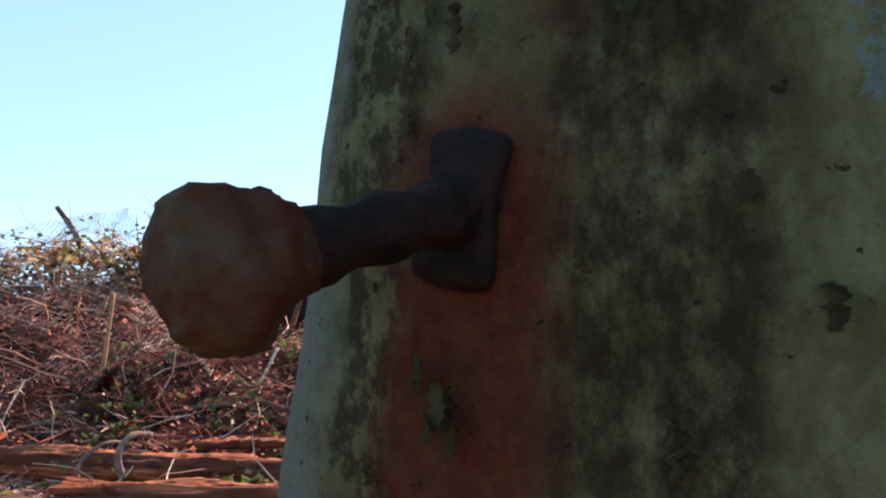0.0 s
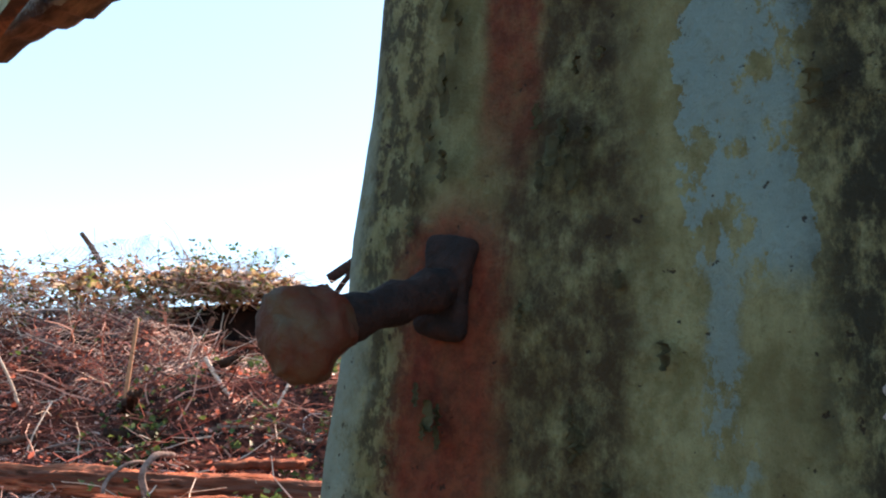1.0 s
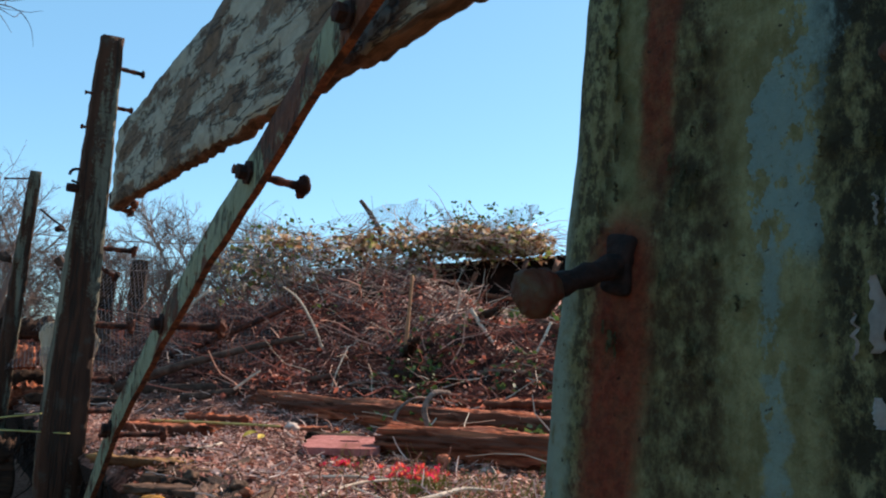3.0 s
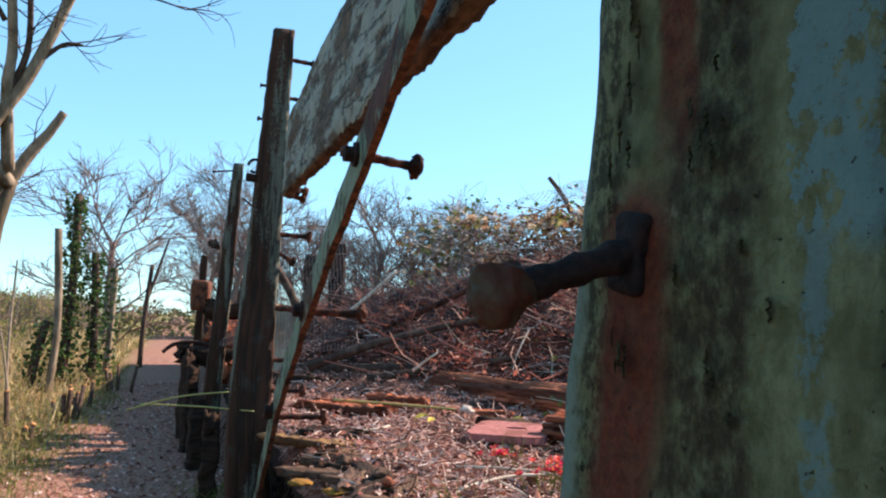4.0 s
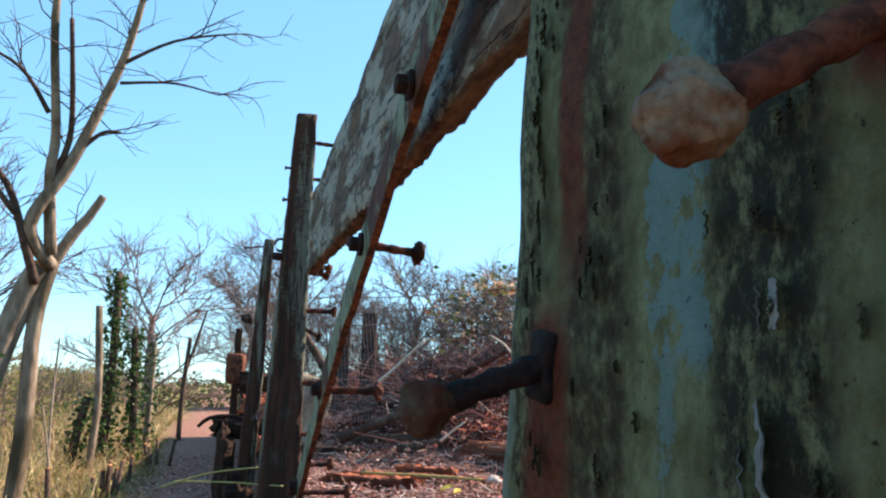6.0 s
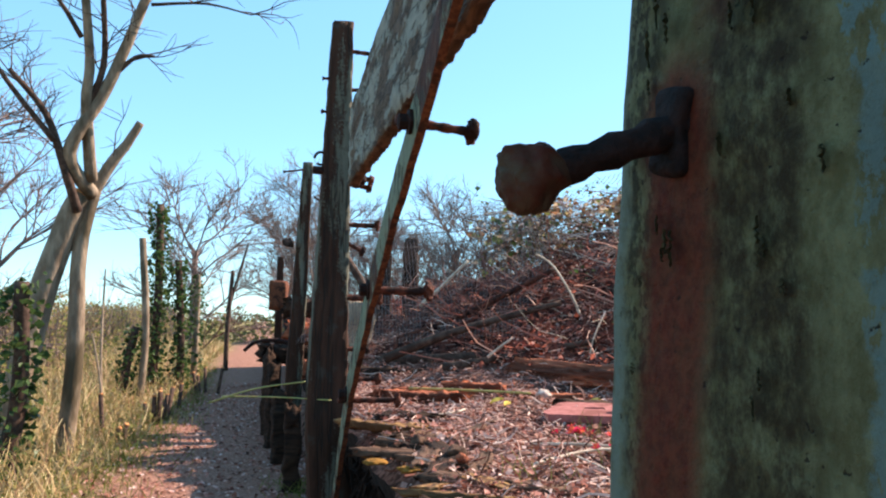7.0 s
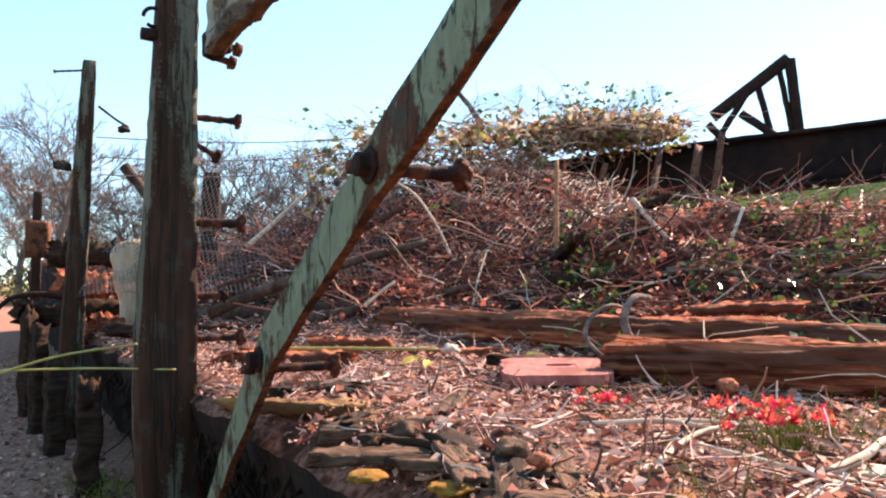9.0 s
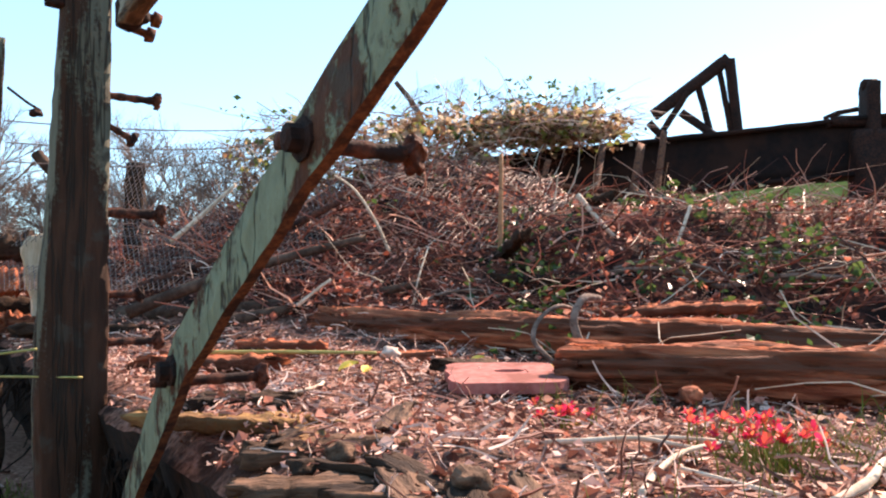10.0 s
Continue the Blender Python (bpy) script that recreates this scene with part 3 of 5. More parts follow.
BARK_DARK = plain("dark_bark", (0.05, 0.028, 0.02), (0.12, 0.075, 0.055), 20, 0.9, 0.6)
FAR_TWIGS = plain("far_bare_twigs", (0.15, 0.105, 0.095), (0.24, 0.17, 0.15), 1.2, 0.95, 0.0)
CUT = plain("fresh_cut_wood", (0.60, 0.22, 0.07), (0.72, 0.36, 0.15), 40, 0.8, 0.3)
VINE = plain("grey_vine_bark", (0.11, 0.07, 0.055), (0.28, 0.20, 0.165), 40, 0.9, 0.8, None, (0.3, 1, 1), 0.006)
STICK = plain("bleached_stick", (0.50, 0.38, 0.28), (0.70, 0.58, 0.46), 30, 0.85, 0.4)
STICK_RED = plain("orange_brown_stem", (0.30, 0.14, 0.07), (0.42, 0.21, 0.11), 30, 0.85, 0.4)
CANE = plain("green_cane", (0.30, 0.27, 0.08), (0.42, 0.36, 0.13), 20, 0.6, 0.2)
WIRE = plain("rusty_wire", (0.12, 0.08, 0.07), (0.25, 0.19, 0.17), 40, 0.6, 0.0, metal=0.4)
WIRE_PALE = plain("grey_wire", (0.30, 0.27, 0.26), (0.45, 0.42, 0.40), 40, 0.5, 0.0, metal=0.5)
PLATE = plain("pink_rust_plate", (0.27, 0.09, 0.08), (0.40, 0.155, 0.135), 30, 0.97, 0.5, (0.20, 0.065, 0.052), dist=0.005)
PETAL = islands("red_petals", [(0.70, 0.04, 0.11), (0.76, 0.10, 0.07), (0.62, 0.02, 0.08), (0.80, 0.22, 0.10), (0.78, 0.16, 0.14)], 0.5, 0.5)
YELLOW = plain("yellow_leaf", (0.62, 0.40, 0.05), (0.75, 0.52, 0.10), 40, 0.6, 0.2)
STONE = plain("pale_stone", (0.42, 0.32, 0.27), (0.58, 0.47, 0.40), 30, 0.9, 0.6)
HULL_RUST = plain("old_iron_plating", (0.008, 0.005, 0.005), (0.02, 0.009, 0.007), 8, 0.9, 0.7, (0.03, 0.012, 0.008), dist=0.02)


# ---- stuff makers ----
def leaf_mesh(name, pts, sizes, mat, flat=0.5, r=npr):
    """Many small creased leaves; flat 1 lies level, 0 stands any way."""
    n = len(pts)
    pts, sizes = np.asarray(pts, float), np.asarray(sizes, float)
    ang = r.uniform(0, 2 * np.pi, n)
    nz = r.normal(size=(n, 3)) * (1 - flat) * 1.2
    nz[:, 2] += 0.35 + flat
    nz /= np.linalg.norm(nz, axis=1)[:, None]
    a = np.stack([np.cos(ang), np.sin(ang), np.zeros(n)], 1)
    a -= nz * (a * nz).sum(1)[:, None]
    a /= np.linalg.norm(a, axis=1)[:, None] + 1e-9
    b = np.cross(nz, a)
    ln, wd = sizes[:, None], sizes[:, None] * r.uniform(0.28, 0.5, (n, 1))
    curl = sizes[:, None] * r.uniform(0.05, 0.35, (n, 1))
    p = np.stack([pts - a * ln * 0.5, pts + b * wd + nz * curl, pts + a * ln * 0.5 + nz * curl * 0.4, pts - b * wd + nz * curl], 1).reshape(-1, 3)
    k = np.arange(n) * 4
    faces = np.concatenate([np.stack([k, k + 1, k + 2], 1), np.stack([k, k + 2, k + 3], 1)])
    return raw(name, p.tolist(), faces.tolist(), mat)


def twig_mesh(name, items, mat, seg=3):
    """Many thin sticks: items are (points, radii)."""
    verts, faces = [], []
    for pts, radii in items:
        v, f = sweep(pts, radii, seg)
        o = len(verts)
        verts += v
        faces += [tuple(i + o for i in q) for q in f]
    return raw(name, verts, faces, mat)


def bent(p, way, length, r, n=3, wild=0.25, r0=0.003, r1=0.0015):
    """A crooked stick from p."""
    pts, radii = [Vector(p)], [r0]
    way = Vector(way).normalized()
    for k in range(n):
        way = (way + Vector((r.gauss(0, wild), r.gauss(0, wild), r.gauss(0, wild * 0.6)))).normalized()
        pts.append(pts[-1] + way * length / n)
        radii.append(r0 + (r1 - r0) * (k + 1) / n)
    return pts, radii


def on_mound(s, v, up=0.0):
    return hull(s, v, mound_z(s, v) + up)


def scatter_deck():
    r = random.Random(31)
    pts, sizes = [], []
    while len(pts) < 30000:
        v = r.uniform(0.02, 2.6)
        s = deck_end(v) - r.uniform(0.0, 1.0) ** 1.5 * 8.0
        pts.append(on_mound(s, v, r.uniform(0.0, 0.03)))
        sizes.append(r.choice((0.007, 0.010, 0.013, 0.017, 0.026)) * r.uniform(0.8, 1.3))
    tagged(leaf_mesh("leaf_litter", pts, sizes, LEAVES, 0.5), "dry pinkish-brown leaf litter covering the deck", "leaf litter", kind="stuff")
    items = []
    for _ in range(9000):
        v = r.uniform(0.02, 2.0)
        s = deck_end(v) - r.uniform(0.0, 1.0) ** 1.5 * 7.0
        a = r.uniform(0, 6.28)
        rad = r.choice((0.0012, 0.0017, 0.0025, 0.004))
        items.append(bent(on_mound(s, v, r.uniform(0.004, 0.02)), (math.cos(a), math.sin(a), r.uniform(-0.05, 0.14)), r.uniform(0.03, 0.10) * (1.0 if v < 0.3 else 1.4), r, 4, 0.34, rad, rad * 0.6))
    tagged(twig_mesh("twig_litter", items, TWIGS), "broken pale twigs and stalks strewn over the deck", "twigs", kind="stuff")


def scatter_mound():
    r = random.Random(47)
    pts, sizes = [], []
    for _ in range(26000):
        v = r.uniform(0.95, 5.6)
        s = r.uniform(-7.0, 4.0)
        if mound_z(s, v) < 0.74:
            continue
        pts.append(on_mound(s, v, r.uniform(0.0, 0.06)))
        sizes.append(r.uniform(0.015, 0.05))
    tagged(leaf_mesh("mound_litter", pts, sizes, MOUND_LEAVES, 0.3), "dead red-brown leaves caught in the brash mound", "leaf litter", kind="stuff")
    items = []
    for _ in range(9500):
        v = 1.0 + 4.6 * r.random() ** 1.3
        s = r.uniform(-6.5, 3.6)
        if mound_z(s, v) < 0.76:
            continue
        a = r.uniform(0, 6.28)
        rad = r.choice((0.002, 0.003, 0.004, 0.007))
        items.append(bent(on_mound(s, v, r.uniform(-0.02, 0.07)), (math.cos(a), math.sin(a), r.uniform(-0.1, 0.55)), r.uniform(0.12, 0.6), r, 4, 0.3, rad, rad * 0.4))
    tagged(twig_mesh("brash", items, BRASH), "tangled dark red-brown twigs heaped on the mound", "brash", kind="stuff")
    items = []
    for _ in range(600):
        v = 1.4 + 3.6 * r.random()
        s = r.uniform(-5, 3.2)
        a = r.uniform(0, 6.28)
        rad = r.uniform(0.002, 0.005)
        items.append(bent(on_mound(s, v, 0.03), (math.cos(a), math.sin(a), r.uniform(0.0, 0.7)), r.uniform(0.15, 0.55), r, 4, 0.25, rad, rad * 0.5))
    tagged(twig_mesh("bleached_twigs", items, STICK), "bleached pale twigs sticking out of the mound", "twigs", kind="stuff")
    pts, sizes = [], []
    for _ in range(60):
        s, v = r.uniform(-0.8, 2.8), r.uniform(1.6, 3.4)
        for _ in range(r.randint(6, 22)):
            pts.append(on_mound(s + r.gauss(0, 0.07), v + r.gauss(0, 0.07), r.uniform(0.03, 0.14)))
            sizes.append(r.uniform(0.03, 0.06))
    for _ in range(30):
        s, v = r.uniform(-5, -0.5), r.uniform(1.6, 4.4)
        for _ in range(r.randint(3, 9)):
            pts.append(on_mound(s + r.gauss(0, 0.06), v + r.gauss(0, 0.06), r.uniform(0.03, 0.16)))
            sizes.append(r.uniform(0.02, 0.05))
    tagged(leaf_mesh("ivy_on_mound", pts, sizes, IVY, 0.35), "small patches of green ivy growing through the mound", "ivy", kind="stuff")


scatter_deck()
scatter_mound()


def wire_net(name, label, place, nu, nw, rad, mat, hole=0.0, seed=0):
    """Hexagonal wire netting laid by place(i, j), with torn holes."""
    r = random.Random(seed)
    items = []
    for i in range(nu):
        for j in range(nw):
            if noise.noise(Vector((i * 0.13, j * 0.13, seed))) < hole - 0.5 + 0.0:
                continue
            p = place(i + (0.5 if j % 2 else 0.0), j)
            q = place(i + (0.0 if j % 2 else 0.5), j + 1)
            t = place(i + (1.0 if j % 2 else -0.5), j + 1)
            items.append(([p, q], [rad, rad]))
            if r.random() < 0.9:
                items.append(([p, t], [rad, rad]))
    tagged(twig_mesh(name, items, mat), label, "wire netting", kind="stuff")


def net_over(s0, v0, cell, lift, seed):
    def place(i, j):
        s, v = s0 + i * cell, v0 + j * cell * 0.8
        return on_mound(s, v, lift + 0.05 * noise.noise(Vector((s * 2.2, v * 2.2, seed))) + 0.008 * noise.noise(Vector((s * 30, v * 30, seed))))
    return place


def hung_net(i, j):
    """A panel hanging from the top wire and slumping forward at its foot."""
    k = i / 62
    top = Vector((-2.35, 4.75, 1.86)).lerp(Vector((-0.25, 4.85, 1.98)), k)
    foot = Vector((-2.10, 3.60, 0.86)).lerp(Vector((-0.30, 3.62, 0.98)), k)
    p = top.lerp(foot, j / 40)
    wave = 0.06 * noise.noise(p * 2.1) + 0.010 * noise.noise(p * 17)
    return p + Vector((0.3 * wave, -0.6 * wave, 0.8 * wave - 0.10 * math.sin(math.pi * min(1.0, j / 40))))


wire_net("wire_netting", "rusty hexagonal wire netting hung from a slack wire", hung_net, 62, 40, 0.0026, WIRE, 0.16, 3)
wire_net("wire_netting", "rusty hexagonal wire netting draped over the brash", net_over(-2.6, 2.0, 0.042, 0.10, 6), 46, 34, 0.0023, WIRE, 0.24, 6)
wire_net("wire_netting", "rusty hexagonal wire netting sagging over the mound", net_over(-0.6, 2.9, 0.045, 0.07, 12), 40, 26, 0.0014, RUST, 0.40, 12)
RIDGE = [Vector(p) for p in ((-2.2, 5.3, 1.60), (-1.15, 5.2, 1.84), (-0.1, 5.6, 2.02), (0.55, 6.3, 2.18), (1.1, 6.45, 2.18), (1.6, 6.5, 2.20))]


def along(line, k):
    k = max(0.0, min(0.9999, k)) * (len(line) - 1)
    i = int(k)
    return line[i].lerp(line[i + 1], k - i)


def ridge_net(i, j):
    k = 0.20 + 0.80 * i / 110
    p = along(RIDGE, k)
    h = 0.10 + j * 0.026 * (0.55 + 0.45 * math.sin(k * 7 + 1) ** 2)
    return p + Vector((0.05 * noise.noise(Vector((i * 0.2, j * 0.2, 1))), 0.25 * math.sin(j * 0.12) + 0.1 * noise.noise(Vector((i * 0.1, j * 0.2, 7))), h + 0.06 * noise.noise(Vector((i * 0.11, 3, 1)))))


wire_net("wire_netting", "torn grey wire netting standing along the crest", ridge_net, 110, 18, 0.0024, WIRE_PALE, 0.22, 9)


def ridge_brush():
    r = random.Random(63)
    items, pts, sizes, green, gs = [], [], [], [], []
    for _ in range(1000):
        k = 0.22 + 0.78 * r.random()
        p = along(RIDGE, k)
        p = p + Vector((r.gauss(0, 0.14), r.gauss(0, 0.22), r.uniform(-0.38 if p.x < 0.6 else -0.04, 0.24)))
        a = r.uniform(0, 6.28)
        rad = r.uniform(0.002, 0.007)
        items.append(bent(p, (math.cos(a), math.sin(a), r.uniform(-0.2, 0.28)), r.uniform(0.2, 0.7), r, 4, 0.28, rad, rad * 0.4))
    for _ in range(230):
        k = 0.20 + 0.80 * r.random()
        c = along(RIDGE, k)
        c = c + Vector((r.gauss(0, 0.1), r.gauss(0, 0.2), r.uniform(-0.32 if c.x < 0.6 else -0.02, 0.17)))
        for _ in range(r.randint(8, 26)):
            pts.append(c + Vector((r.gauss(0, 0.09), r.gauss(0, 0.1), r.gauss(0, 0.05))))
            sizes.append(r.uniform(0.035, 0.09))
        if r.random() < 0.6:
            c += Vector((0, 0, r.uniform(0.0, 0.3)))
            for _ in range(r.randint(2, 8)):
                green.append(c + Vector((r.gauss(0, 0.05), r.gauss(0, 0.05), r.gauss(0, 0.05))))
                gs.append(r.uniform(0.03, 0.065))
    tagged(twig_mesh("crest_twigs", items, TWIGS), "tangle of cut pale stems along the crest", "brash", kind="stuff")
    tagged(leaf_mesh("crest_leaves", pts, sizes, IVY_DRY, 0.2), "fading yellowish ivy leaves along the crest", "ivy", kind="stuff")
    tagged(leaf_mesh("crest_ivy", green, gs, IVY, 0.2), "green ivy leaves climbing the netting on the crest", "ivy", kind="stuff")


ridge_brush()


# ---- bolts of the far stanchion and of the strap ----
def spike(p, way, length, head_r, shaft_r, label, mat=None, seed=1):
    bolt(frame_matrix(p, way), length, head_r, shaft_r, mat or RUST_BROWN, mat or RUST_BROWN, label, False, seed, head_r * 0.7)


IN = Vector((0.769, 0.639, 0.0))
spike((-0.45, 1.79, 2.42), IN + Vector((0, 0, -0.05)), 0.15, 0.020, 0.011, "short rusted bolt near the top of the slim stanchion", None, 31)
spike((-0.45, 1.79, 2.22), IN, 0.11, 0.016, 0.010, "short rusted bolt in the slim stanchion", None, 32)
spike((-0.43, 1.78, 1.53), IN, 0.18, 0.028, 0.012, "long rusted bolt with a broad flat head", None, 33)
spike((-0.43, 1.78, 1.45), IN + Vector((0, 0, -0.5)), 0.12, 0.026, 0.010, "drooping rusted bolt in the slim stanchion", None, 34)
spike((-0.42, 1.78, 1.17), IN, 0.19, 0.032, 0.016, "thick rusted bolt in the slim stanchion", None, 35)
spike((-0.42, 1.78, 0.92), IN, 0.13, 0.026, 0.012, "short rusted bolt low in the stanchion", None, 36)
spike((-0.42, 1.78, 0.775), IN, 0.19, 0.030, 0.012, "low rusted bolt with a mushroomed head", None, 37)
spike((-0.485, 1.765, 2.27), -IN, 0.07, 0.012, 0.007, "small rusted nail in the slim stanchion", None, 38)
spike((-0.485, 1.765, 2.10), -IN, 0.07, 0.012, 0.007, "small rusted nail in the slim stanchion", None, 39)
spike(hull(2.26, -0.08, 1.48), IN + Vector((0, 0, -0.10)), 0.15, 0.028, 0.010, "long rusted bolt through the iron strap", None, 40)
spike(hull(1.60, -0.075, 1.145), IN, 0.185, 0.028, 0.012, "long rusted bolt with a mushroomed head through the strap", None, 41)
spike(hull(1.02, -0.078, 0.775), IN, 0.195, 0.026, 0.010, "low rusted bolt through the foot of the strap", None, 42)
spike((-2.20, 3.72, 2.28), (-0.9, -0.4, -0.1), 0.14, 0.014, 0.007, "rusted nail in the top of the further stanchion", None, 45)


def eye_bolt():
    root = thing("eye_bolt", "rusted iron plate with a ring, fixed to the slim stanchion", "eye bolt")
    c = hull(-0.06, -0.09, 1.80)
    bm = slab(-0.02, 0.02, -0.012, 0.012, -0.14, 0.14, 3, 2, 8, 0.004, 30, 0.006)
    bm.transform(frame_matrix(c, D))
    part("plate", bm, RUST_DARK, root)
    ring = [c + Vector((0, 0, 0.06)) - M * 0.03 + (-M * math.cos(a) + Vector((0, 0, 1)) * math.sin(a)) * 0.032 for a in [k * 0.45 for k in range(13)]]
    part("ring", tube(ring, 0.007, 6), RUST_DARK, root)
    bm = slab(-0.02, 0.02, -0.07, 0.01, -0.02, 0.02, 3, 4, 3, 0.004, 30, 0.006)
    bm.transform(frame_matrix(c + Vector((0, 0, 0.0)), D))
    part("lug", bm, RUST_DARK, root)


eye_bolt()


def fixing_block():
    root = thing("iron_bracket", "corroded iron bracket under the end of the plank", "bracket")
    bm = slab(-0.05, 0.06, -0.03, 0.04, -0.04, 0.04, 8, 4, 6, 0.012, 24, 0.012, 4)
    bm.transform(frame_matrix(hull(0.17, 0.03, 1.73), D))
    part("block", bm, RUST_DARK, root)
    for k, (ds, dz) in enumerate(((0.235, 0.0), (0.165, -0.025))):
        bm = add(bmesh.new(), lathe([(0, 0.012), (0.05, 0.012), (0.052, 0.024), (0.075, 0.02)], 10, 0.08))
        bm.transform(frame_matrix(hull(ds - 0.05, 0.04, 1.73 + dz), M + Vector((0, 0, -0.2))))
        part("nut", bm, RUST, root)


fixing_block()


# ---- peeling paint on the near timber ----
def curl(u, z, w, h, lift, seed, mat):
    if u < 0.15:
        u += max(0.0, 0.085 * (z - 1.1)) * (1 - u / 0.15) + 0.012
    bm = bmesh.new()
    rows = []
    for i in range(13):
        k = i / 12
        half = w * (0.35 + 0.65 * math.sin(math.pi * (0.12 + 0.8 * k)) + 0.18 * noise.noise(Vector((k * 5, seed, 0))))
        row = []
        for j in range(9):
            q = j / 8
            x = u + half * (q - 0.1) + 0.004 * noise.noise(Vector((k * 7, seed, 4)))
            y = -0.002 - lift * (q ** 1.6) * (0.5 + 0.5 * math.sin(math.pi * k)) - 0.002 * noise.noise(Vector((k * 9, q * 5, seed)))
            row.append(bm.verts.new((x - 0.3 * half * q * q, y, z + h * (k - 0.5))))
        rows.append(row)
    for a, b in zip(rows, rows[1:]):
        for j in range(8):
            bm.faces.new([a[j], a[j + 1], b[j + 1], b[j]])
    ex = bmesh.ops.solidify(bm, geom=bm.faces[:], thickness=0.0009)
    part("paint_flake", bm, mat, NEAR_POST, "curled flake of peeling paint")


FLAKE = plain("loose_paint_flake", (0.30, 0.30, 0.28), (0.42, 0.42, 0.40), 60, 0.7, 0.4, dist=0.002)
FLAKE_GREEN = plain("green_paint_flake", (0.06, 0.058, 0.028), (0.12, 0.12, 0.065), 60, 0.8, 0.5, dist=0.002)
curl(0.298, 1.128, 0.030, 0.056, 0.013, 1.0, FLAKE)
curl(0.286, 1.112, 0.014, 0.036, 0.008, 7.0, FLAKE)
curl(0.314, 1.206, 0.020, 0.028, 0.008, 2.0, FLAKE)
curl(0.305, 1.205, 0.006, 0.025, 0.005, 3.0, FLAKE)
curl(0.302, 1.058, 0.018, 0.022, 0.006, 4.0, FLAKE)
for u, z, w, h, sd in ((0.046, 1.262, 0.008, 0.020, 11), (0.055, 1.285, 0.010, 0.016, 12), (0.128, 1.245, 0.010, 0.012, 13), (0.140, 1.232, 0.008, 0.014, 14), (0.050, 1.355, 0.008, 0.03, 15), (0.062, 1.325, 0.007, 0.02, 16), (0.060, 1.108, 0.010, 0.012, 17), (0.038, 1.237, 0.007, 0.018, 18), (0.048, 1.42, 0.007, 0.025, 19), (0.112, 1.16, 0.006, 0.010, 20), (0.198, 1.138, 0.006, 0.010, 22), (0.052, 1.30, 0.009, 0.018, 23), (0.058, 1.245, 0.008, 0.014, 24), (0.135, 1.255, 0.008, 0.010, 25), (0.122, 1.232, 0.007, 0.012, 26), (0.067, 1.098, 0.007, 0.010, 27), (0.044, 1.39, 0.009, 0.020, 28), (0.052, 1.46, 0.009, 0.024, 29), (0.335, 1.165, 0.008, 0.014, 30), (0.345, 1.27, 0.008, 0.012, 31)):
    curl(u, z, w * 1.5, h * 1.4, 0.007, sd, FLAKE_GREEN)


rp = random.Random(83)
for k in range(46):
    if k % 3 == 0:
        u, z = rp.gauss(0.05, 0.012), rp.uniform(0.98, 1.5)
    elif k % 3 == 1:
        u, z = rp.gauss(0.14, 0.022), rp.uniform(1.0, 1.5)
    else:
        u, z = rp.gauss(0.33, 0.035), rp.uniform(0.98, 1.4)
    curl(u, z, rp.uniform(0.005, 0.012), rp.uniform(0.007, 0.018), rp.uniform(0.003, 0.006), 200 + k, FLAKE_GREEN)


# ---- things lying on the deck ----
def holed_plate():
    root = thing("iron_plate", "flat pinkish rusted plate with an oblong hole on the litter", "iron plate", pose(0.80, 1.83, 0.672, 2, -1, 8))
    bm = bmesh.new()
    n = 28
    loops = []
    for dz in (0.0, 0.03):
        out, inn = [], []
        for k in range(n):
            a = 2 * math.pi * k / n
            c, sn = math.cos(a), math.sin(a)
            q = 1 / max(abs(c), abs(sn))
            q = min(q, 1.36)
            j = 0.94 + 0.09 * noise.noise(Vector((c * 3, sn * 3, 1)))
            out.append(bm.verts.new((0.172 * c * q * j, 0.21 * sn * q * j, dz)))
            inn.append(bm.verts.new((0.02 + 0.045 * c, 0.02 + 0.03 * sn, dz)))
        loops.append((out, inn))
    (o0, i0), (o1, i1) = loops
    for k in range(n):
        m = (k + 1) % n
        bm.faces.new([o1[k], o1[m], i1[m], i1[k]])
        bm.faces.new([o0[m], o0[k], i0[k], i0[m]])
        bm.faces.new([o0[k], o0[m], o1[m], o1[k]])
        bm.faces.new([i0[m], i0[k], i1[k], i1[m]])
    part("plate", bm, PLATE, root, smooth=False)


holed_plate()


def board(label, p, yaw, length, width, thick, mat, seed, pitch=0.0, roll=0.0):
    yaw += 22 * math.sin(seed * 2.3)
    root = thing("rotten_board", label, "board", pose(*p, roll, pitch, yaw), "rotten boards")
    bm = slab(-length / 2, length / 2, -width / 2, width / 2, -thick / 2, thick / 2, 34, 7, 3, 0.0, 8, thick * 0.08)
    for v in bm.verts:
        x, y = v.co.x, v.co.y
        v.co.z += thick * 0.5 * noise.noise(Vector((x * 3, y * 30, seed))) + 0.45 * thick * noise.noise(Vector((x * 24, y * 90, seed)))
        v.co.y += width * 0.32 * noise.noise(Vector((x * 14, seed, 0 if y > 0 else 5))) + width * 0.10 * noise.noise(Vector((x * 60, seed, y * 9)))
        if abs(x) > length * 0.44:
            v.co.x += 0.7 * width * noise.noise(Vector((y * 60, v.co.z * 30, seed)))
    part("board", bm, mat, root)


board("split rotten board with mossy edges on the deck", (0.62, 0.72, 0.65), 12, 0.42, 0.07, 0.018, ROT_BROWN, 1.0, 2)
board("pale rotten board lying on the leaf litter", (0.72, 0.60, 0.655), 14, 0.26, 0.05, 0.016, ROT_BROWN, 2.0, -2)
board("short rotten plank end on the deck", (0.50, 0.92, 0.655), 4, 0.30, 0.06, 0.03, ROT_BROWN, 3.0)
board("rotten plank at the broken edge of the deck", (1.20, 0.22, 0.635), 10, 0.6, 0.09, 0.03, ROT_DARK, 4.0, 1)
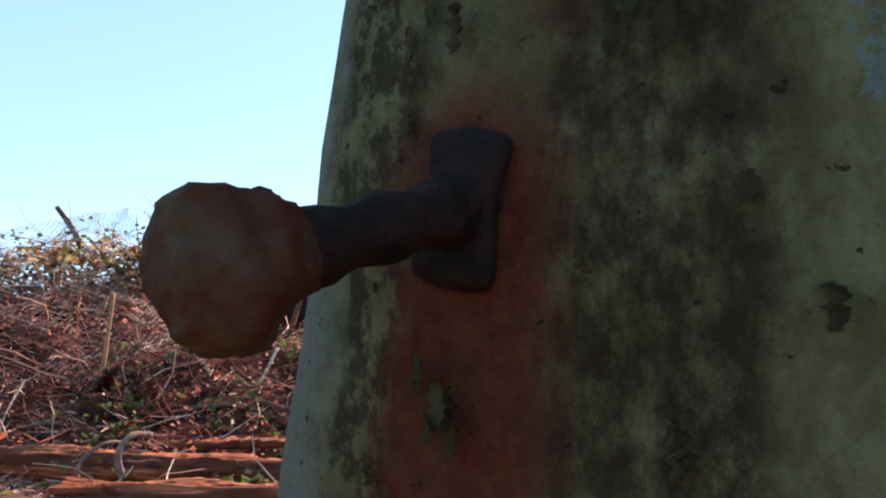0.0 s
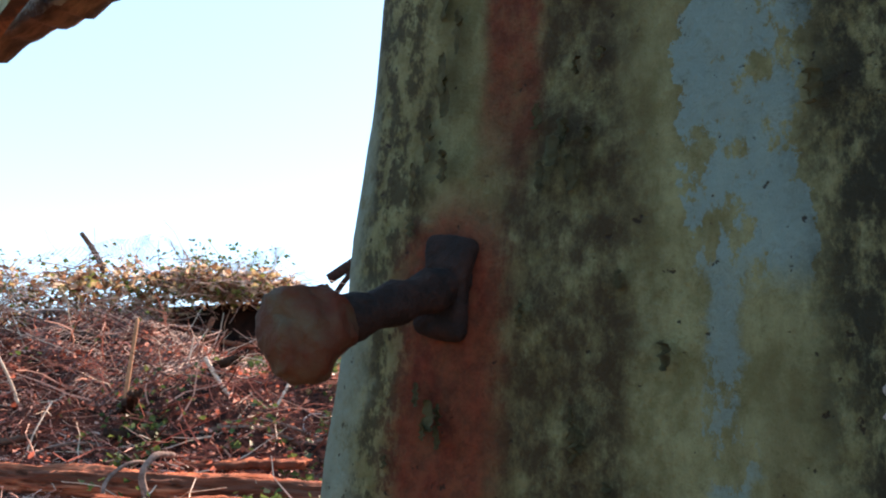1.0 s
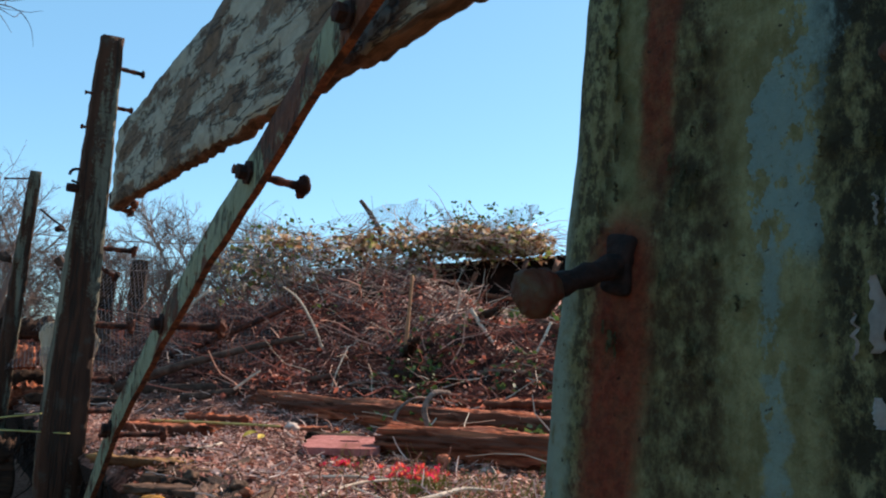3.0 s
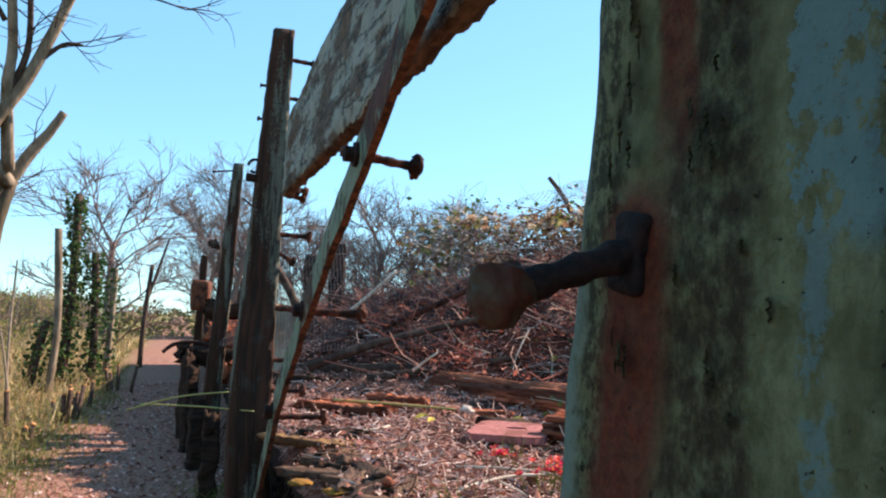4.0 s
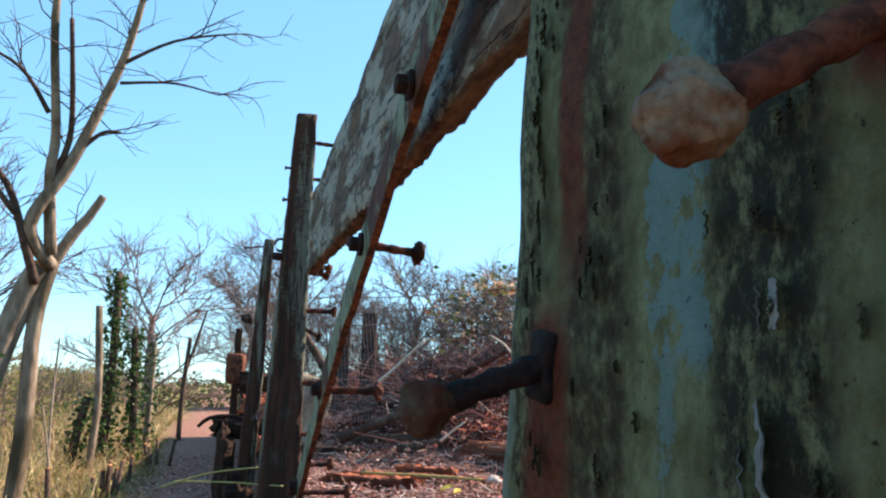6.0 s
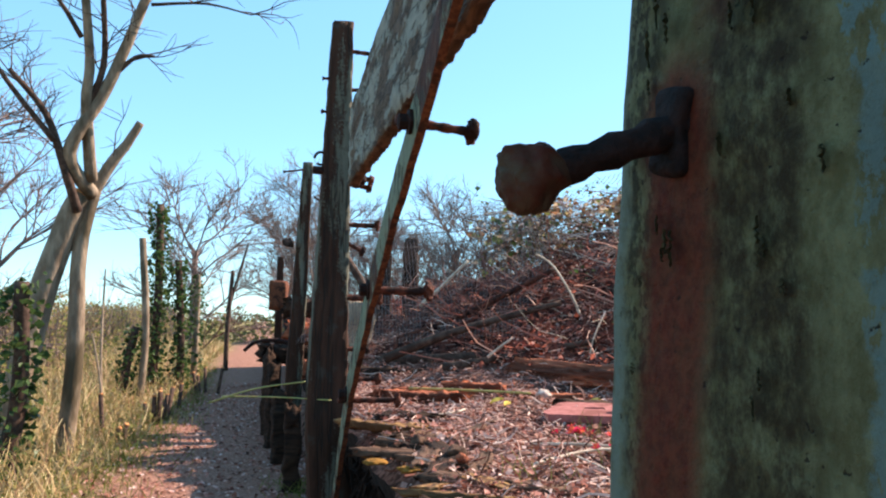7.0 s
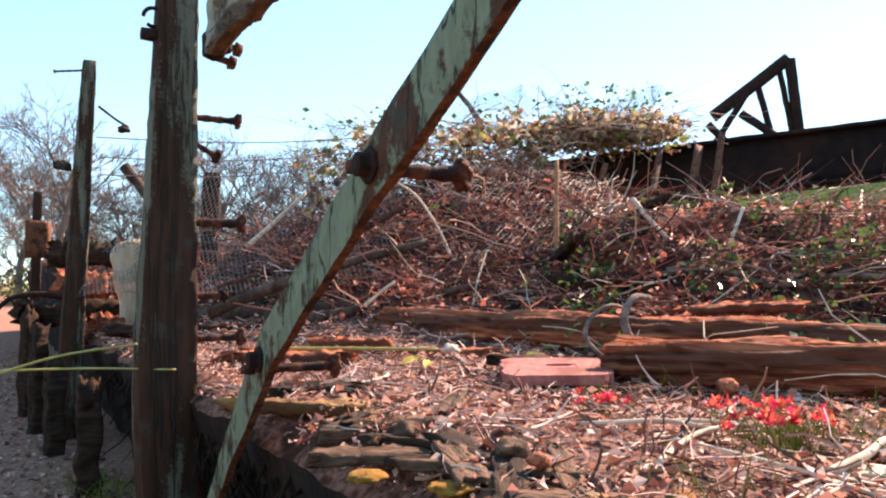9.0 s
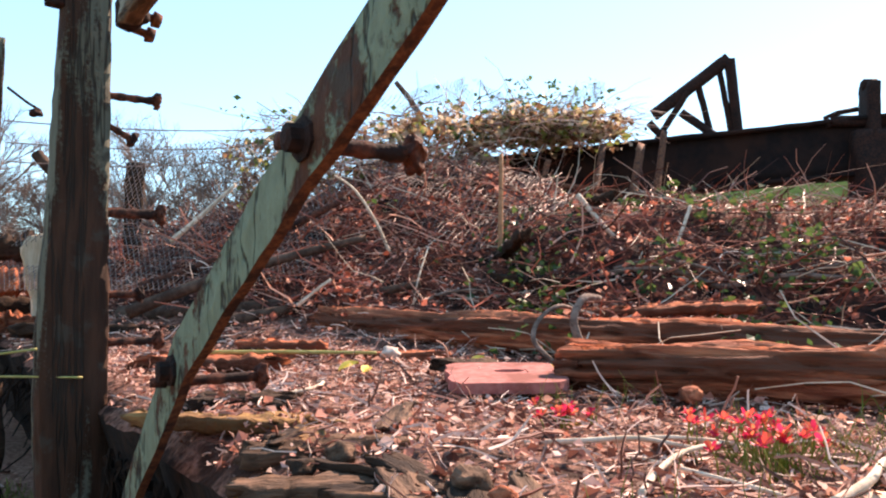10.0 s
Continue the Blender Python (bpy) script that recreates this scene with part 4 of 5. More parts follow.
board("mossy rotten plank at the edge of the deck", (1.05, 0.42, 0.645), 16, 0.50, 0.07, 0.022, ROT_BROWN, 5.0)
board("rotten plank broken off at the deck's end", (1.62, 0.28, 0.635), 6, 0.60, 0.10, 0.03, ROT_DARK, 6.0)
board("splintered board lying among twigs", (1.42, 0.66, 0.660), 10, 0.24, 0.05, 0.014, PALE_WOOD, 7.0, -3)
board("short grey board beside the flowers", (1.50, 0.80, 0.660), 22, 0.20, 0.05, 0.014, MOSSY, 8.0)
board("dark flat board on the litter", (0.72, 2.16, 0.68), 12, 0.30, 0.10, 0.03, ROT_DARK, 9.0, 3)
board("flat pinkish board under the leaves", (0.20, 1.16, 0.655), 18, 0.36, 0.10, 0.03, MOSSY, 10.0)
board("dark slate-like board on the deck", (0.16, 1.42, 0.665), 12, 0.24, 0.09, 0.03, ROT_DARK, 11.0)
board("long thin board along the mound's foot", (0.02, 2.55, 0.67), -6, 1.1, 0.06, 0.03, ROT, 12.0)
board("flat board behind the slim stanchion", (-0.25, 2.25, 0.67), 20, 0.5, 0.12, 0.04, ROT, 13.0)
board("old plank lying across the back of the deck", (-0.9, 3.4, 0.70), -10, 1.6, 0.14, 0.06, ROT_DARK, 14.0)
board("broken red branch wood by the baulk", (-0.10, 2.62, 0.70), 10, 0.34, 0.06, 0.05, ROT, 15.0)


rm = random.Random(29)
for k in range(24):
    v_ = rm.uniform(0.03, 0.40)
    s_ = deck_end(v_) - rm.uniform(0.05, 1.9)
    q = on_mound(s_, v_, rm.uniform(0.0, 0.02))
    board(("crumbling brown plank end at the deck's broken edge", "mossy rotten splinter of planking on the deck", "dark wet plank fragment at the edge of the deck")[k % 3], (q.x, q.y, q.z), -50 + rm.uniform(-35, 35), rm.uniform(0.10, 0.30), rm.uniform(0.025, 0.07), rm.uniform(0.008, 0.018), (ROT_BROWN, MOSSY, ROT_DARK)[k % 3], 100.0 + k, rm.uniform(-9, 9), rm.uniform(-14, 14))


def knot(p, size, seed, mat, label):
    root = thing("wood_knot", label, "wood lump", pose(*p, 0, 0, seed * 40), "wood lumps")
    bm = bmesh.new()
    bmesh.ops.create_icosphere(bm, subdivisions=3, radius=size)
    for v in bm.verts:
        v.co *= 1 + 0.45 * noise.noise(v.co / size * 1.3 + Vector((seed, 0, 0))) + 0.2 * noise.noise(v.co / size * 4 + Vector((seed, 0, 0)))
        v.co.z *= 0.75
    if mat is MOSS:
        for v in bm.verts:
            v.co.z *= 0.35
    part("lump", bm, mat, root)


knot((0.55, 0.80, 0.675), 0.026, 1, ROT_BROWN, "gnarled dark stump of root on the deck")
knot((0.50, 0.74, 0.665), 0.022, 2, ROT_DARK, "gnarled dark knot of root on the deck")
knot((0.78, 0.62, 0.68), 0.030, 3, ROT_BROWN, "crumbling red-brown wood knot")
knot((0.83, 0.55, 0.68), 0.018, 4, ROT, "pale rounded lump of wood")
knot((0.36, 2.48, 0.69), 0.036, 5, STONE, "small pale stone at the foot of the baulk")
knot((1.28, 1.55, 0.68), 0.03, 6, ROT, "brown lump of rotten wood")
knot((1.12, 1.02, 0.66), 0.022, 7, ROT, "dark lump of rotten wood beside the flowers")
knot((1.75, 0.75, 0.68), 0.05, 8, ROT, "rotten wood lump at the deck's end")
for k, (x, y, sz) in enumerate(((0.45, 0.66, 0.05), (0.60, 0.84, 0.04), (0.80, 0.72, 0.045), (0.70, 0.50, 0.05), (1.25, 0.34, 0.05), (1.05, 0.50, 0.04), (0.98, 1.28, 0.035), (0.55, 0.55, 0.045))):
    knot((x, y, 0.645), sz * 0.75, 20 + k, MOSS, "low cushion of orange-green moss")


rb = random.Random(17)
for k in range(16):
    s_, v_ = rb.uniform(-4.2, 1.8), rb.uniform(1.55, 3.6)
    q = on_mound(s_, v_, 0.03)
    board("broken dark timber jutting from the mound", (q.x, q.y, q.z), rb.uniform(-60, 60), rb.uniform(0.3, 0.9), rb.uniform(0.05, 0.11), rb.uniform(0.03, 0.06), ROT_DARK if k % 3 else ROT, 60.0 + k, rb.uniform(-22, 12), rb.uniform(-20, 20))

items = []
for _ in range(420):
    v_ = rm.uniform(0.0, 0.9)
    if rm.random() < 0.55:
        q = hull(rm.uniform(-2.5, 2.3), rm.uniform(0.0, 0.06), rm.uniform(0.42, 0.55))
    else:
        q = hull(deck_end(v_) - rm.uniform(0.0, 0.08), v_, rm.uniform(0.50, 0.62))
    rad = rm.uniform(0.004, 0.012)
    items.append(bent(q, (rm.gauss(0, 0.35), rm.gauss(0, 0.35), -1), rm.uniform(0.06, 0.30), rm, 3, 0.3, rad, rad * 0.3))
# splinters take the same near-black as the shaded void behind them
tagged(twig_mesh("hanging_splinters", items, ROT_SHADE, 4), "shade-black splinters and roots hanging from the deck's broken edge", "splinters", kind="stuff")

# rotten stumps of frames under the deck's edge, near-black for the shade there
for k in range(7):
    s = -0.45 + k * 0.37 + 0.06 * math.sin(k * 2.3)
    rr = random.Random(k)
    root = thing("rib_stub", "rotten rib stub, shade-black under the edge of the deck", "ship timber", frame_matrix(hull(s, 0.17, 0), D), "rib stubs")
    w, h = rr.uniform(0.04, 0.07), rr.uniform(0.34, 0.54)
    bm = slab(-w, w, -0.06, 0.10, -0.05, h, 5, 5, 14, 0.03, 9, 0.02, k)
    part("stub", bm, ROT_SHADE, root)


# ---- flowers, grass and loose leaves ----
def flower(m, seed, label):
    r = random.Random(seed)
    root = thing("red_flower", label, "flower", m, "red flowers")
    h = r.uniform(0.025, 0.07)
    part("stem", tube([(0, 0, -0.01), (r.uniform(-0.01, 0.01), 0.004, h * 0.6), (0, 0, h)], 0.0016, 5), BLADES, root)
    bm = bmesh.new()
    for k in range(9):
        a = k * 2.4
        tilt = 0.35 + 0.11 * k
        rows = []
        rad = 0.015 * r.uniform(0.7, 1.3)
        for i in range(4):
            q = i / 3
            row = []
            for j in range(3):
                b = a + (j - 1) * 0.5 * math.sin(math.pi * (0.15 + 0.75 * q))
                rr = rad * (0.15 + q) * math.sin(tilt + 0.25)
                row.append(bm.verts.new((math.cos(b) * rr, math.sin(b) * rr, h + rad * q * math.cos(tilt) + r.uniform(-0.002, 0.002))))
            rows.append(row)
        for x, y in zip(rows, rows[1:]):
            for j in range(2):
                bm.faces.new([x[j], x[j + 1], y[j + 1], y[j]])
    part("bloom", bm, PETAL, root)
    return root


FLOWER_SPOTS = [(0.94, 1.23, 8), (1.25, 0.88, 10), (1.30, 0.98, 6), (1.21, 0.80, 4), (1.33, 0.85, 5), (1.16, 1.02, 3), (0.86, 1.28, 1)]
proto = [flower(pose(0.955, 1.24, 0.66), 1, "small crumpled bright red flower on the litter"), flower(pose(1.27, 0.92, 0.66), 2, "small crumpled bright red flower in a tuft of grass"), flower(pose(1.23, 0.84, 0.66), 5, "small crumpled orange-red flower in a tuft of grass")]
rf = random.Random(5)
for x, y, n in FLOWER_SPOTS:
    for k in range(n):
        src = proto[0] if x < 1 else rf.choice(proto[1:])
        copy_thing(src, pose(x + rf.gauss(0, 0.035), y + rf.gauss(0, 0.045), 0.655, rf.uniform(-25, 25), rf.uniform(-25, 25), rf.uniform(0, 360)))


def grass():
    r = random.Random(77)
    items = []
    for x, y, n in ((1.27, 0.88, 70), (1.33, 0.98, 40), (1.50, 0.98, 40), (1.45, 0.78, 30), (1.62, 0.90, 40), (1.2, 1.7, 14), (1.75, 1.5, 18), (1.1, 0.52, 16), (1.9, 0.9, 30), (0.95, 1.34, 16)):
        for _ in range(n):
            p = Vector((x + r.gauss(0, 0.05), y + r.gauss(0, 0.05), 0.65))
            items.append(bent(p, (r.gauss(0, 0.4), r.gauss(0, 0.4), 1), r.uniform(0.04, 0.12), r, 3, 0.2, 0.0016, 0.0004))
    tagged(twig_mesh("grass_tufts", items, BLADES), "thin green and straw grass tufts on the deck", "grass", kind="stuff")


grass()


def yellow_leaf(p, size, yaw):
    root = thing("yellow_leaf", "single bright yellow fallen leaf", "leaf", pose(*p, 12, -18, yaw), "yellow leaves")
    bm = bmesh.new()
    rows = []
    for i in range(7):
        q = i / 6
        w = size * 0.36 * math.sin(math.pi * (0.06 + 0.9 * q))
        rows.append([bm.verts.new((size * (q - 0.5), w * j, 0.12 * size * abs(j) + 0.10 * size * math.sin(q * 3))) for j in (-1, -0.5, 0, 0.5, 1)])
    for a, b in zip(rows, rows[1:]):
        for j in range(4):
            bm.faces.new([a[j], a[j + 1], b[j + 1], b[j]])
    part("blade", bm, YELLOW, root)


for p, sz, yw in (((0.30, 2.02, 0.685), 0.07, 30), ((0.36, 2.0, 0.68), 0.05, 80), ((0.70, 2.25, 0.69), 0.06, 10), ((0.95, 2.1, 0.685), 0.05, 120)):
    yellow_leaf(p, sz, yw)


def stick(name, label, pts, r0, r1, mat, group="", seg=7):
    root = thing(name, label, "stick" if "vine" not in name else "vine", None, group)
    fine = []
    pts = [Vector(p) for p in pts]
    for k in range(len(pts) - 1):
        a, b, c, d = pts[max(k - 1, 0)], pts[k], pts[k + 1], pts[min(k + 2, len(pts) - 1)]
        for q in range(6):
            t = q / 6
            fine.append(0.5 * (2 * b + (c - a) * t + (2 * a - 5 * b + 4 * c - d) * t * t + (3 * b - a - 3 * c + d) * t ** 3))
    fine.append(pts[-1])
    n = len(fine)
    part("stem", tube(fine, [(r0 + (r1 - r0) * k / n) * (1 + 0.12 * noise.noise(p * 25)) for k, p in enumerate(fine)], seg, 1.0, 0.05), mat, root)


stick("pale_stick", "straight split pale stick leaning on the netting", [(-1.14, 3.86, 1.18), (-1.0, 3.94, 1.33), (-0.83, 4.05, 1.53)], 0.016, 0.011, STICK, "loose sticks")
stick("pale_stick", "bent pale stick standing in the mound", [(0.13, 3.82, 1.12), (0.06, 3.80, 1.28), (-0.06, 3.80, 1.46), (-0.17, 3.76, 1.54)], 0.010, 0.006, STICK, "loose sticks")
stick("pale_stick", "bleached stick lying across the mound", [(1.16, 3.92, 1.44), (1.29, 3.80, 1.26), (1.46, 3.66, 1.06)], 0.016, 0.011, STICK, "loose sticks")
stick("pale_stick", "thin stick leaning against the brash", [(1.72, 3.70, 1.36), (1.65, 3.62, 1.20), (1.56, 3.50, 1.02)], 0.010, 0.007, STICK, "loose sticks")
stick("brown_stem", "upright orange-brown dead stem in the mound", [(0.74, 3.66, 0.95), (0.74, 3.75, 1.30), (0.74, 3.85, 1.66)], 0.016, 0.011, STICK_RED, "loose sticks")
stick("pale_stick", "short white stick under the brash", [(-0.08, 2.75, 0.86), (0.0, 2.78, 0.93), (0.05, 2.8, 0.97)], 0.009, 0.005, STICK, "loose sticks")
stick("pale_stick", "thin pale stalk leaning on the mound", [(0.32, 3.40, 0.84), (0.34, 3.45, 0.98), (0.37, 3.60, 1.14)], 0.006, 0.004, STICK, "loose sticks")
stick("pale_stick", "thin pale stalk in front of the ladder irons", [(1.03, 4.1, 1.22), (1.04, 4.1, 1.40), (1.06, 4.1, 1.58)], 0.006, 0.004, STICK, "loose sticks")
stick("dark_branch", "dark crooked branch lying on the netting", [(-1.1, 3.3, 0.80), (-0.75, 3.4, 0.95), (-0.4, 3.6, 1.08), (0.0, 3.8, 1.20)], 0.035, 0.02, BARK_DARK, "dark branches")
stick("dark_branch", "dark branch leaning into the mound", [(-0.6, 3.2, 0.76), (-0.1, 3.4, 0.86), (0.35, 3.45, 0.95)], 0.03, 0.02, BARK_DARK, "dark branches")
stick("dark_branch", "long dark branch lying along the mound's foot", [(-1.3, 3.62, 0.78), (-0.8, 3.50, 0.80), (-0.3, 3.46, 0.84), (0.2, 3.42, 0.82)], 0.045, 0.03, BARK_DARK, "dark branches")
stick("dark_branch", "reddish broken branch slanting out of the netting", [(-1.25, 3.72, 0.92), (-0.9, 3.85, 1.06), (-0.45, 4.05, 1.30), (-0.2, 4.2, 1.46)], 0.03, 0.018, RUST_BROWN, "dark branches")
stick("dark_branch", "dark twig pointing up over the crest", [(0.02, 6.2, 2.30), (-0.08, 6.2, 2.48), (-0.22, 6.2, 2.66)], 0.03, 0.02, BARK_DARK, "dark branches")
stick("grey_vine", "thick grey vine snaking over the mound", [(0.88, 3.30, 0.86), (1.10, 3.36, 0.95), (1.34, 3.38, 1.02), (1.58, 3.36, 1.02), (1.76, 3.30, 0.95), (1.92, 3.26, 0.97), (2.08, 3.22, 1.0), (2.34, 3.14, 0.98), (2.8, 3.0, 0.95)], 0.015, 0.012, VINE, "vines")
stick("grey_vine", "grey vine running beside the thicker one", [(1.30, 3.44, 1.03), (1.50, 3.44, 1.07), (1.70, 3.38, 1.04), (1.90, 3.30, 0.97), (2.08, 3.24, 0.99), (2.34, 3.22, 1.06), (2.8, 3.1, 1.05)], 0.010, 0.008, VINE, "vines")
stick("grey_vine", "vine looping over the rotten baulk", [(0.98, 2.48, 0.66), (0.90, 2.52, 0.74), (0.92, 2.58, 0.82), (1.00, 2.66, 0.87), (1.10, 2.85, 0.84)], 0.010, 0.008, VINE, "vines")
stick("grey_vine", "thick vine end bent over the baulk", [(1.08, 2.56, 0.72), (1.05, 2.56, 0.82), (1.09, 2.62, 0.90), (1.16, 2.72, 0.90)], 0.018, 0.014, VINE, "vines")
stick("grey_vine", "pale vine curving through the brash", [(0.28, 3.30, 0.80), (0.46, 3.36, 0.90), (0.66, 3.36, 0.92), (0.80, 3.28, 0.85)], 0.009, 0.007, VINE, "vines")
stick("pale_twig", "forked pale twig on the litter", [(1.02, 0.62, 0.67), (1.06, 0.72, 0.68), (1.12, 0.82, 0.69), (1.20, 0.90, 0.69)], 0.006, 0.004, STICK, "loose sticks")
stick("pale_twig", "pale twig lying on the litter", [(1.00, 0.98, 0.67), (1.10, 0.99, 0.68), (1.20, 0.97, 0.68), (1.30, 0.92, 0.675)], 0.005, 0.003, STICK, "loose sticks")
stick("pale_twig", "long thin twig lying on the litter", [(1.05, 0.80, 0.68), (1.2, 0.66, 0.67), (1.32, 0.50, 0.66)], 0.004, 0.003, STICK, "loose sticks")
stick("pale_twig", "stout bleached twig fork on the litter", [(1.28, 0.62, 0.665), (1.36, 0.70, 0.68), (1.43, 0.80, 0.69), (1.52, 0.84, 0.685)], 0.009, 0.005, STICK, "loose sticks")
stick("pale_twig", "curved bleached twig on the litter", [(0.86, 0.98, 0.665), (0.96, 0.94, 0.68), (1.06, 0.95, 0.685), (1.15, 0.90, 0.68)], 0.006, 0.004, STICK, "loose sticks")
stick("pale_twig", "white twig lying beside the board", [(0.24, 1.50, 0.67), (0.30, 1.56, 0.68), (0.31, 1.64, 0.685), (0.28, 1.70, 0.68)], 0.006, 0.004, STICK, "loose sticks")
stick("green_cane", "thin green cane lying across the deck", [(-0.35, 2.32, 0.70), (0.0, 2.38, 0.70), (0.32, 2.40, 0.70)], 0.008, 0.006, CANE, "canes")
stick("green_cane", "thin yellow-green cane leaning by the slim stanchion", [(-0.95, 1.45, 0.66), (-0.75, 1.55, 0.73), (-0.50, 1.60, 0.77)], 0.0045, 0.0035, CANE, "canes")
stick("green_cane", "lower yellow-green cane beside the stanchion", [(-0.90, 1.48, 0.69), (-0.66, 1.60, 0.69), (-0.42, 1.70, 0.68)], 0.004, 0.003, CANE, "canes")


# ---- iron girder, lattice and winch behind the mound ----
def bar(p, q, w, t, mat, parent, name="bar"):
    p, q = Vector(p), Vector(q)
    bm = slab(0, (q - p).length, -w / 2, w / 2, -t / 2, t / 2, 8, 2, 2, 0.006, 9, min(w, t) * 0.15)
    bm.transform(frame_matrix(p, q - p, (0.2, -1, 0.3)))
    return part(name, bm, mat, parent)


def girder():
    root = thing("iron_girder", "massive dark rusted iron girder lying behind the mound", "girder")
    p, q = Vector((-0.30, 7.20, 1.80)), Vector((5.2, 6.35, 2.22))
    bm = slab(0, (q - p).length, -0.12, 0.12, -0.22, 0.22, 40, 3, 6, 0.02, 4, 0.03)
    bm.transform(frame_matrix(p, q - p))
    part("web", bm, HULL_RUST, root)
    for dz in (-0.23, 0.23):
        bm = slab(0, (q - p).length, -0.2, 0.16, dz - 0.02, dz + 0.02, 40, 3, 2, 0.012, 4, 0.008)
        bm.transform(frame_matrix(p, q - p))
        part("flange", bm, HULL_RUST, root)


girder()


def lattice():
    root = thing("lattice_frame", "broken triangular iron lattice frame against the sky", "iron frame")
    for a, b, w in (((2.06, 7.00, 2.50), (2.70, 6.80, 2.97), 0.11), ((2.70, 6.80, 2.97), (2.80, 6.90, 2.24), 0.09), ((2.36, 6.90, 2.70), (2.05, 7.00, 2.20), 0.06), ((2.45, 6.90, 2.74), (2.56, 6.95, 2.35), 0.05), ((2.30, 6.95, 2.52), (2.66, 6.90, 2.24), 0.07), ((2.02, 7.0, 2.44), (2.22, 7.0, 2.22), 0.06), ((2.62, 6.85, 2.9), (2.74, 6.9, 2.3), 0.04)):
        bar(a, b, w, 0.05, RUST_DARK, root)
    root = thing("ladder_irons", "leaning rusted iron ladder with three bars", "iron frame")
    for a, b, w in (((1.50, 5.95, 2.06), (1.38, 5.45, 1.55), 0.05), ((1.80, 5.95, 2.06), (1.66, 5.45, 1.56), 0.065), ((1.98, 5.95, 2.16), (1.84, 5.5, 1.60), 0.05), ((1.05, 5.55, 1.88), (1.00, 5.40, 1.66), 0.045), ((0.90, 5.45, 1.70), (1.95, 5.40, 1.57), 0.04)):
        bar(a, b, w, 0.03, RUST, root)


lattice()


def winch():
    root = thing("winch", "rusted winch standing on the end of the girder", "winch", pose(3.75, 6.45, 2.22))
    for dx in (0.0, 0.28):
        bm = slab(dx - 0.05, dx + 0.05, -0.12, 0.12, -0.1, 0.42 - dx * 0.5, 4, 4, 8, 0.015, 8, 0.02)
        part("cheek", bm, RUST_DARK, root)
        bm = add(bmesh.new(), lathe([(0, 0.03), (0.02, 0.055), (0.12, 0.055), (0.14, 0.03)], 14, 0.04))
        bm.transform(Matrix.Translation((dx - 0.07, 0, 0.40 - dx * 0.5)))
        part("bearing", bm, RUST_DARK, root)
    bm = add(bmesh.new(), lathe([(-0.36, 0.035), (-0.3, 0.05), (0.3, 0.05), (0.36, 0.035)], 14, 0.04))
    bm.transform(Matrix.Translation((0.05, 0, 0.10)))
    part("drum", bm, RUST_DARK, root)
    part("pedestal", slab(-0.16, 0.42, -0.14, 0.14, -0.62, 0.02, 8, 4, 10, 0.03, 6, 0.03, 3), RUST_DARK, root)
    part("handle", tube([(-0.33, 0, 0.05), (-0.36, 0, 0.13), (-0.26, 0, 0.17), (-0.1, 0, 0.2)], 0.022, 8), RUST_DARK, root)


winch()


def coils():
    r = random.Random(12)
    for k in range(16):
        s, v = r.uniform(0.1, 2.4), r.uniform(2.6, 3.5)
        root = thing("wire_coil", "loose springy loop of rusty wire on the mound", "wire coil", None, "wire coils")
        c = on_mound(s, v, 0.06)
        rad = r.uniform(0.05, 0.11)
        tilt = Vector((r.gauss(0, 0.4), r.gauss(-0.5, 0.4), 1)).normalized()
        m = frame_matrix(c, tilt.cross(Vector((0.3, 1, 0.2))), tilt)
        pts = [m @ Vector((rad * math.cos(a), rad * math.sin(a), 0.006 * a)) for a in [q * 0.35 for q in range(r.randint(18, 36))]]
        part("loop", tube(pts, 0.003, 5), WIRE_PALE if k % 2 else RUST, root)


coils()


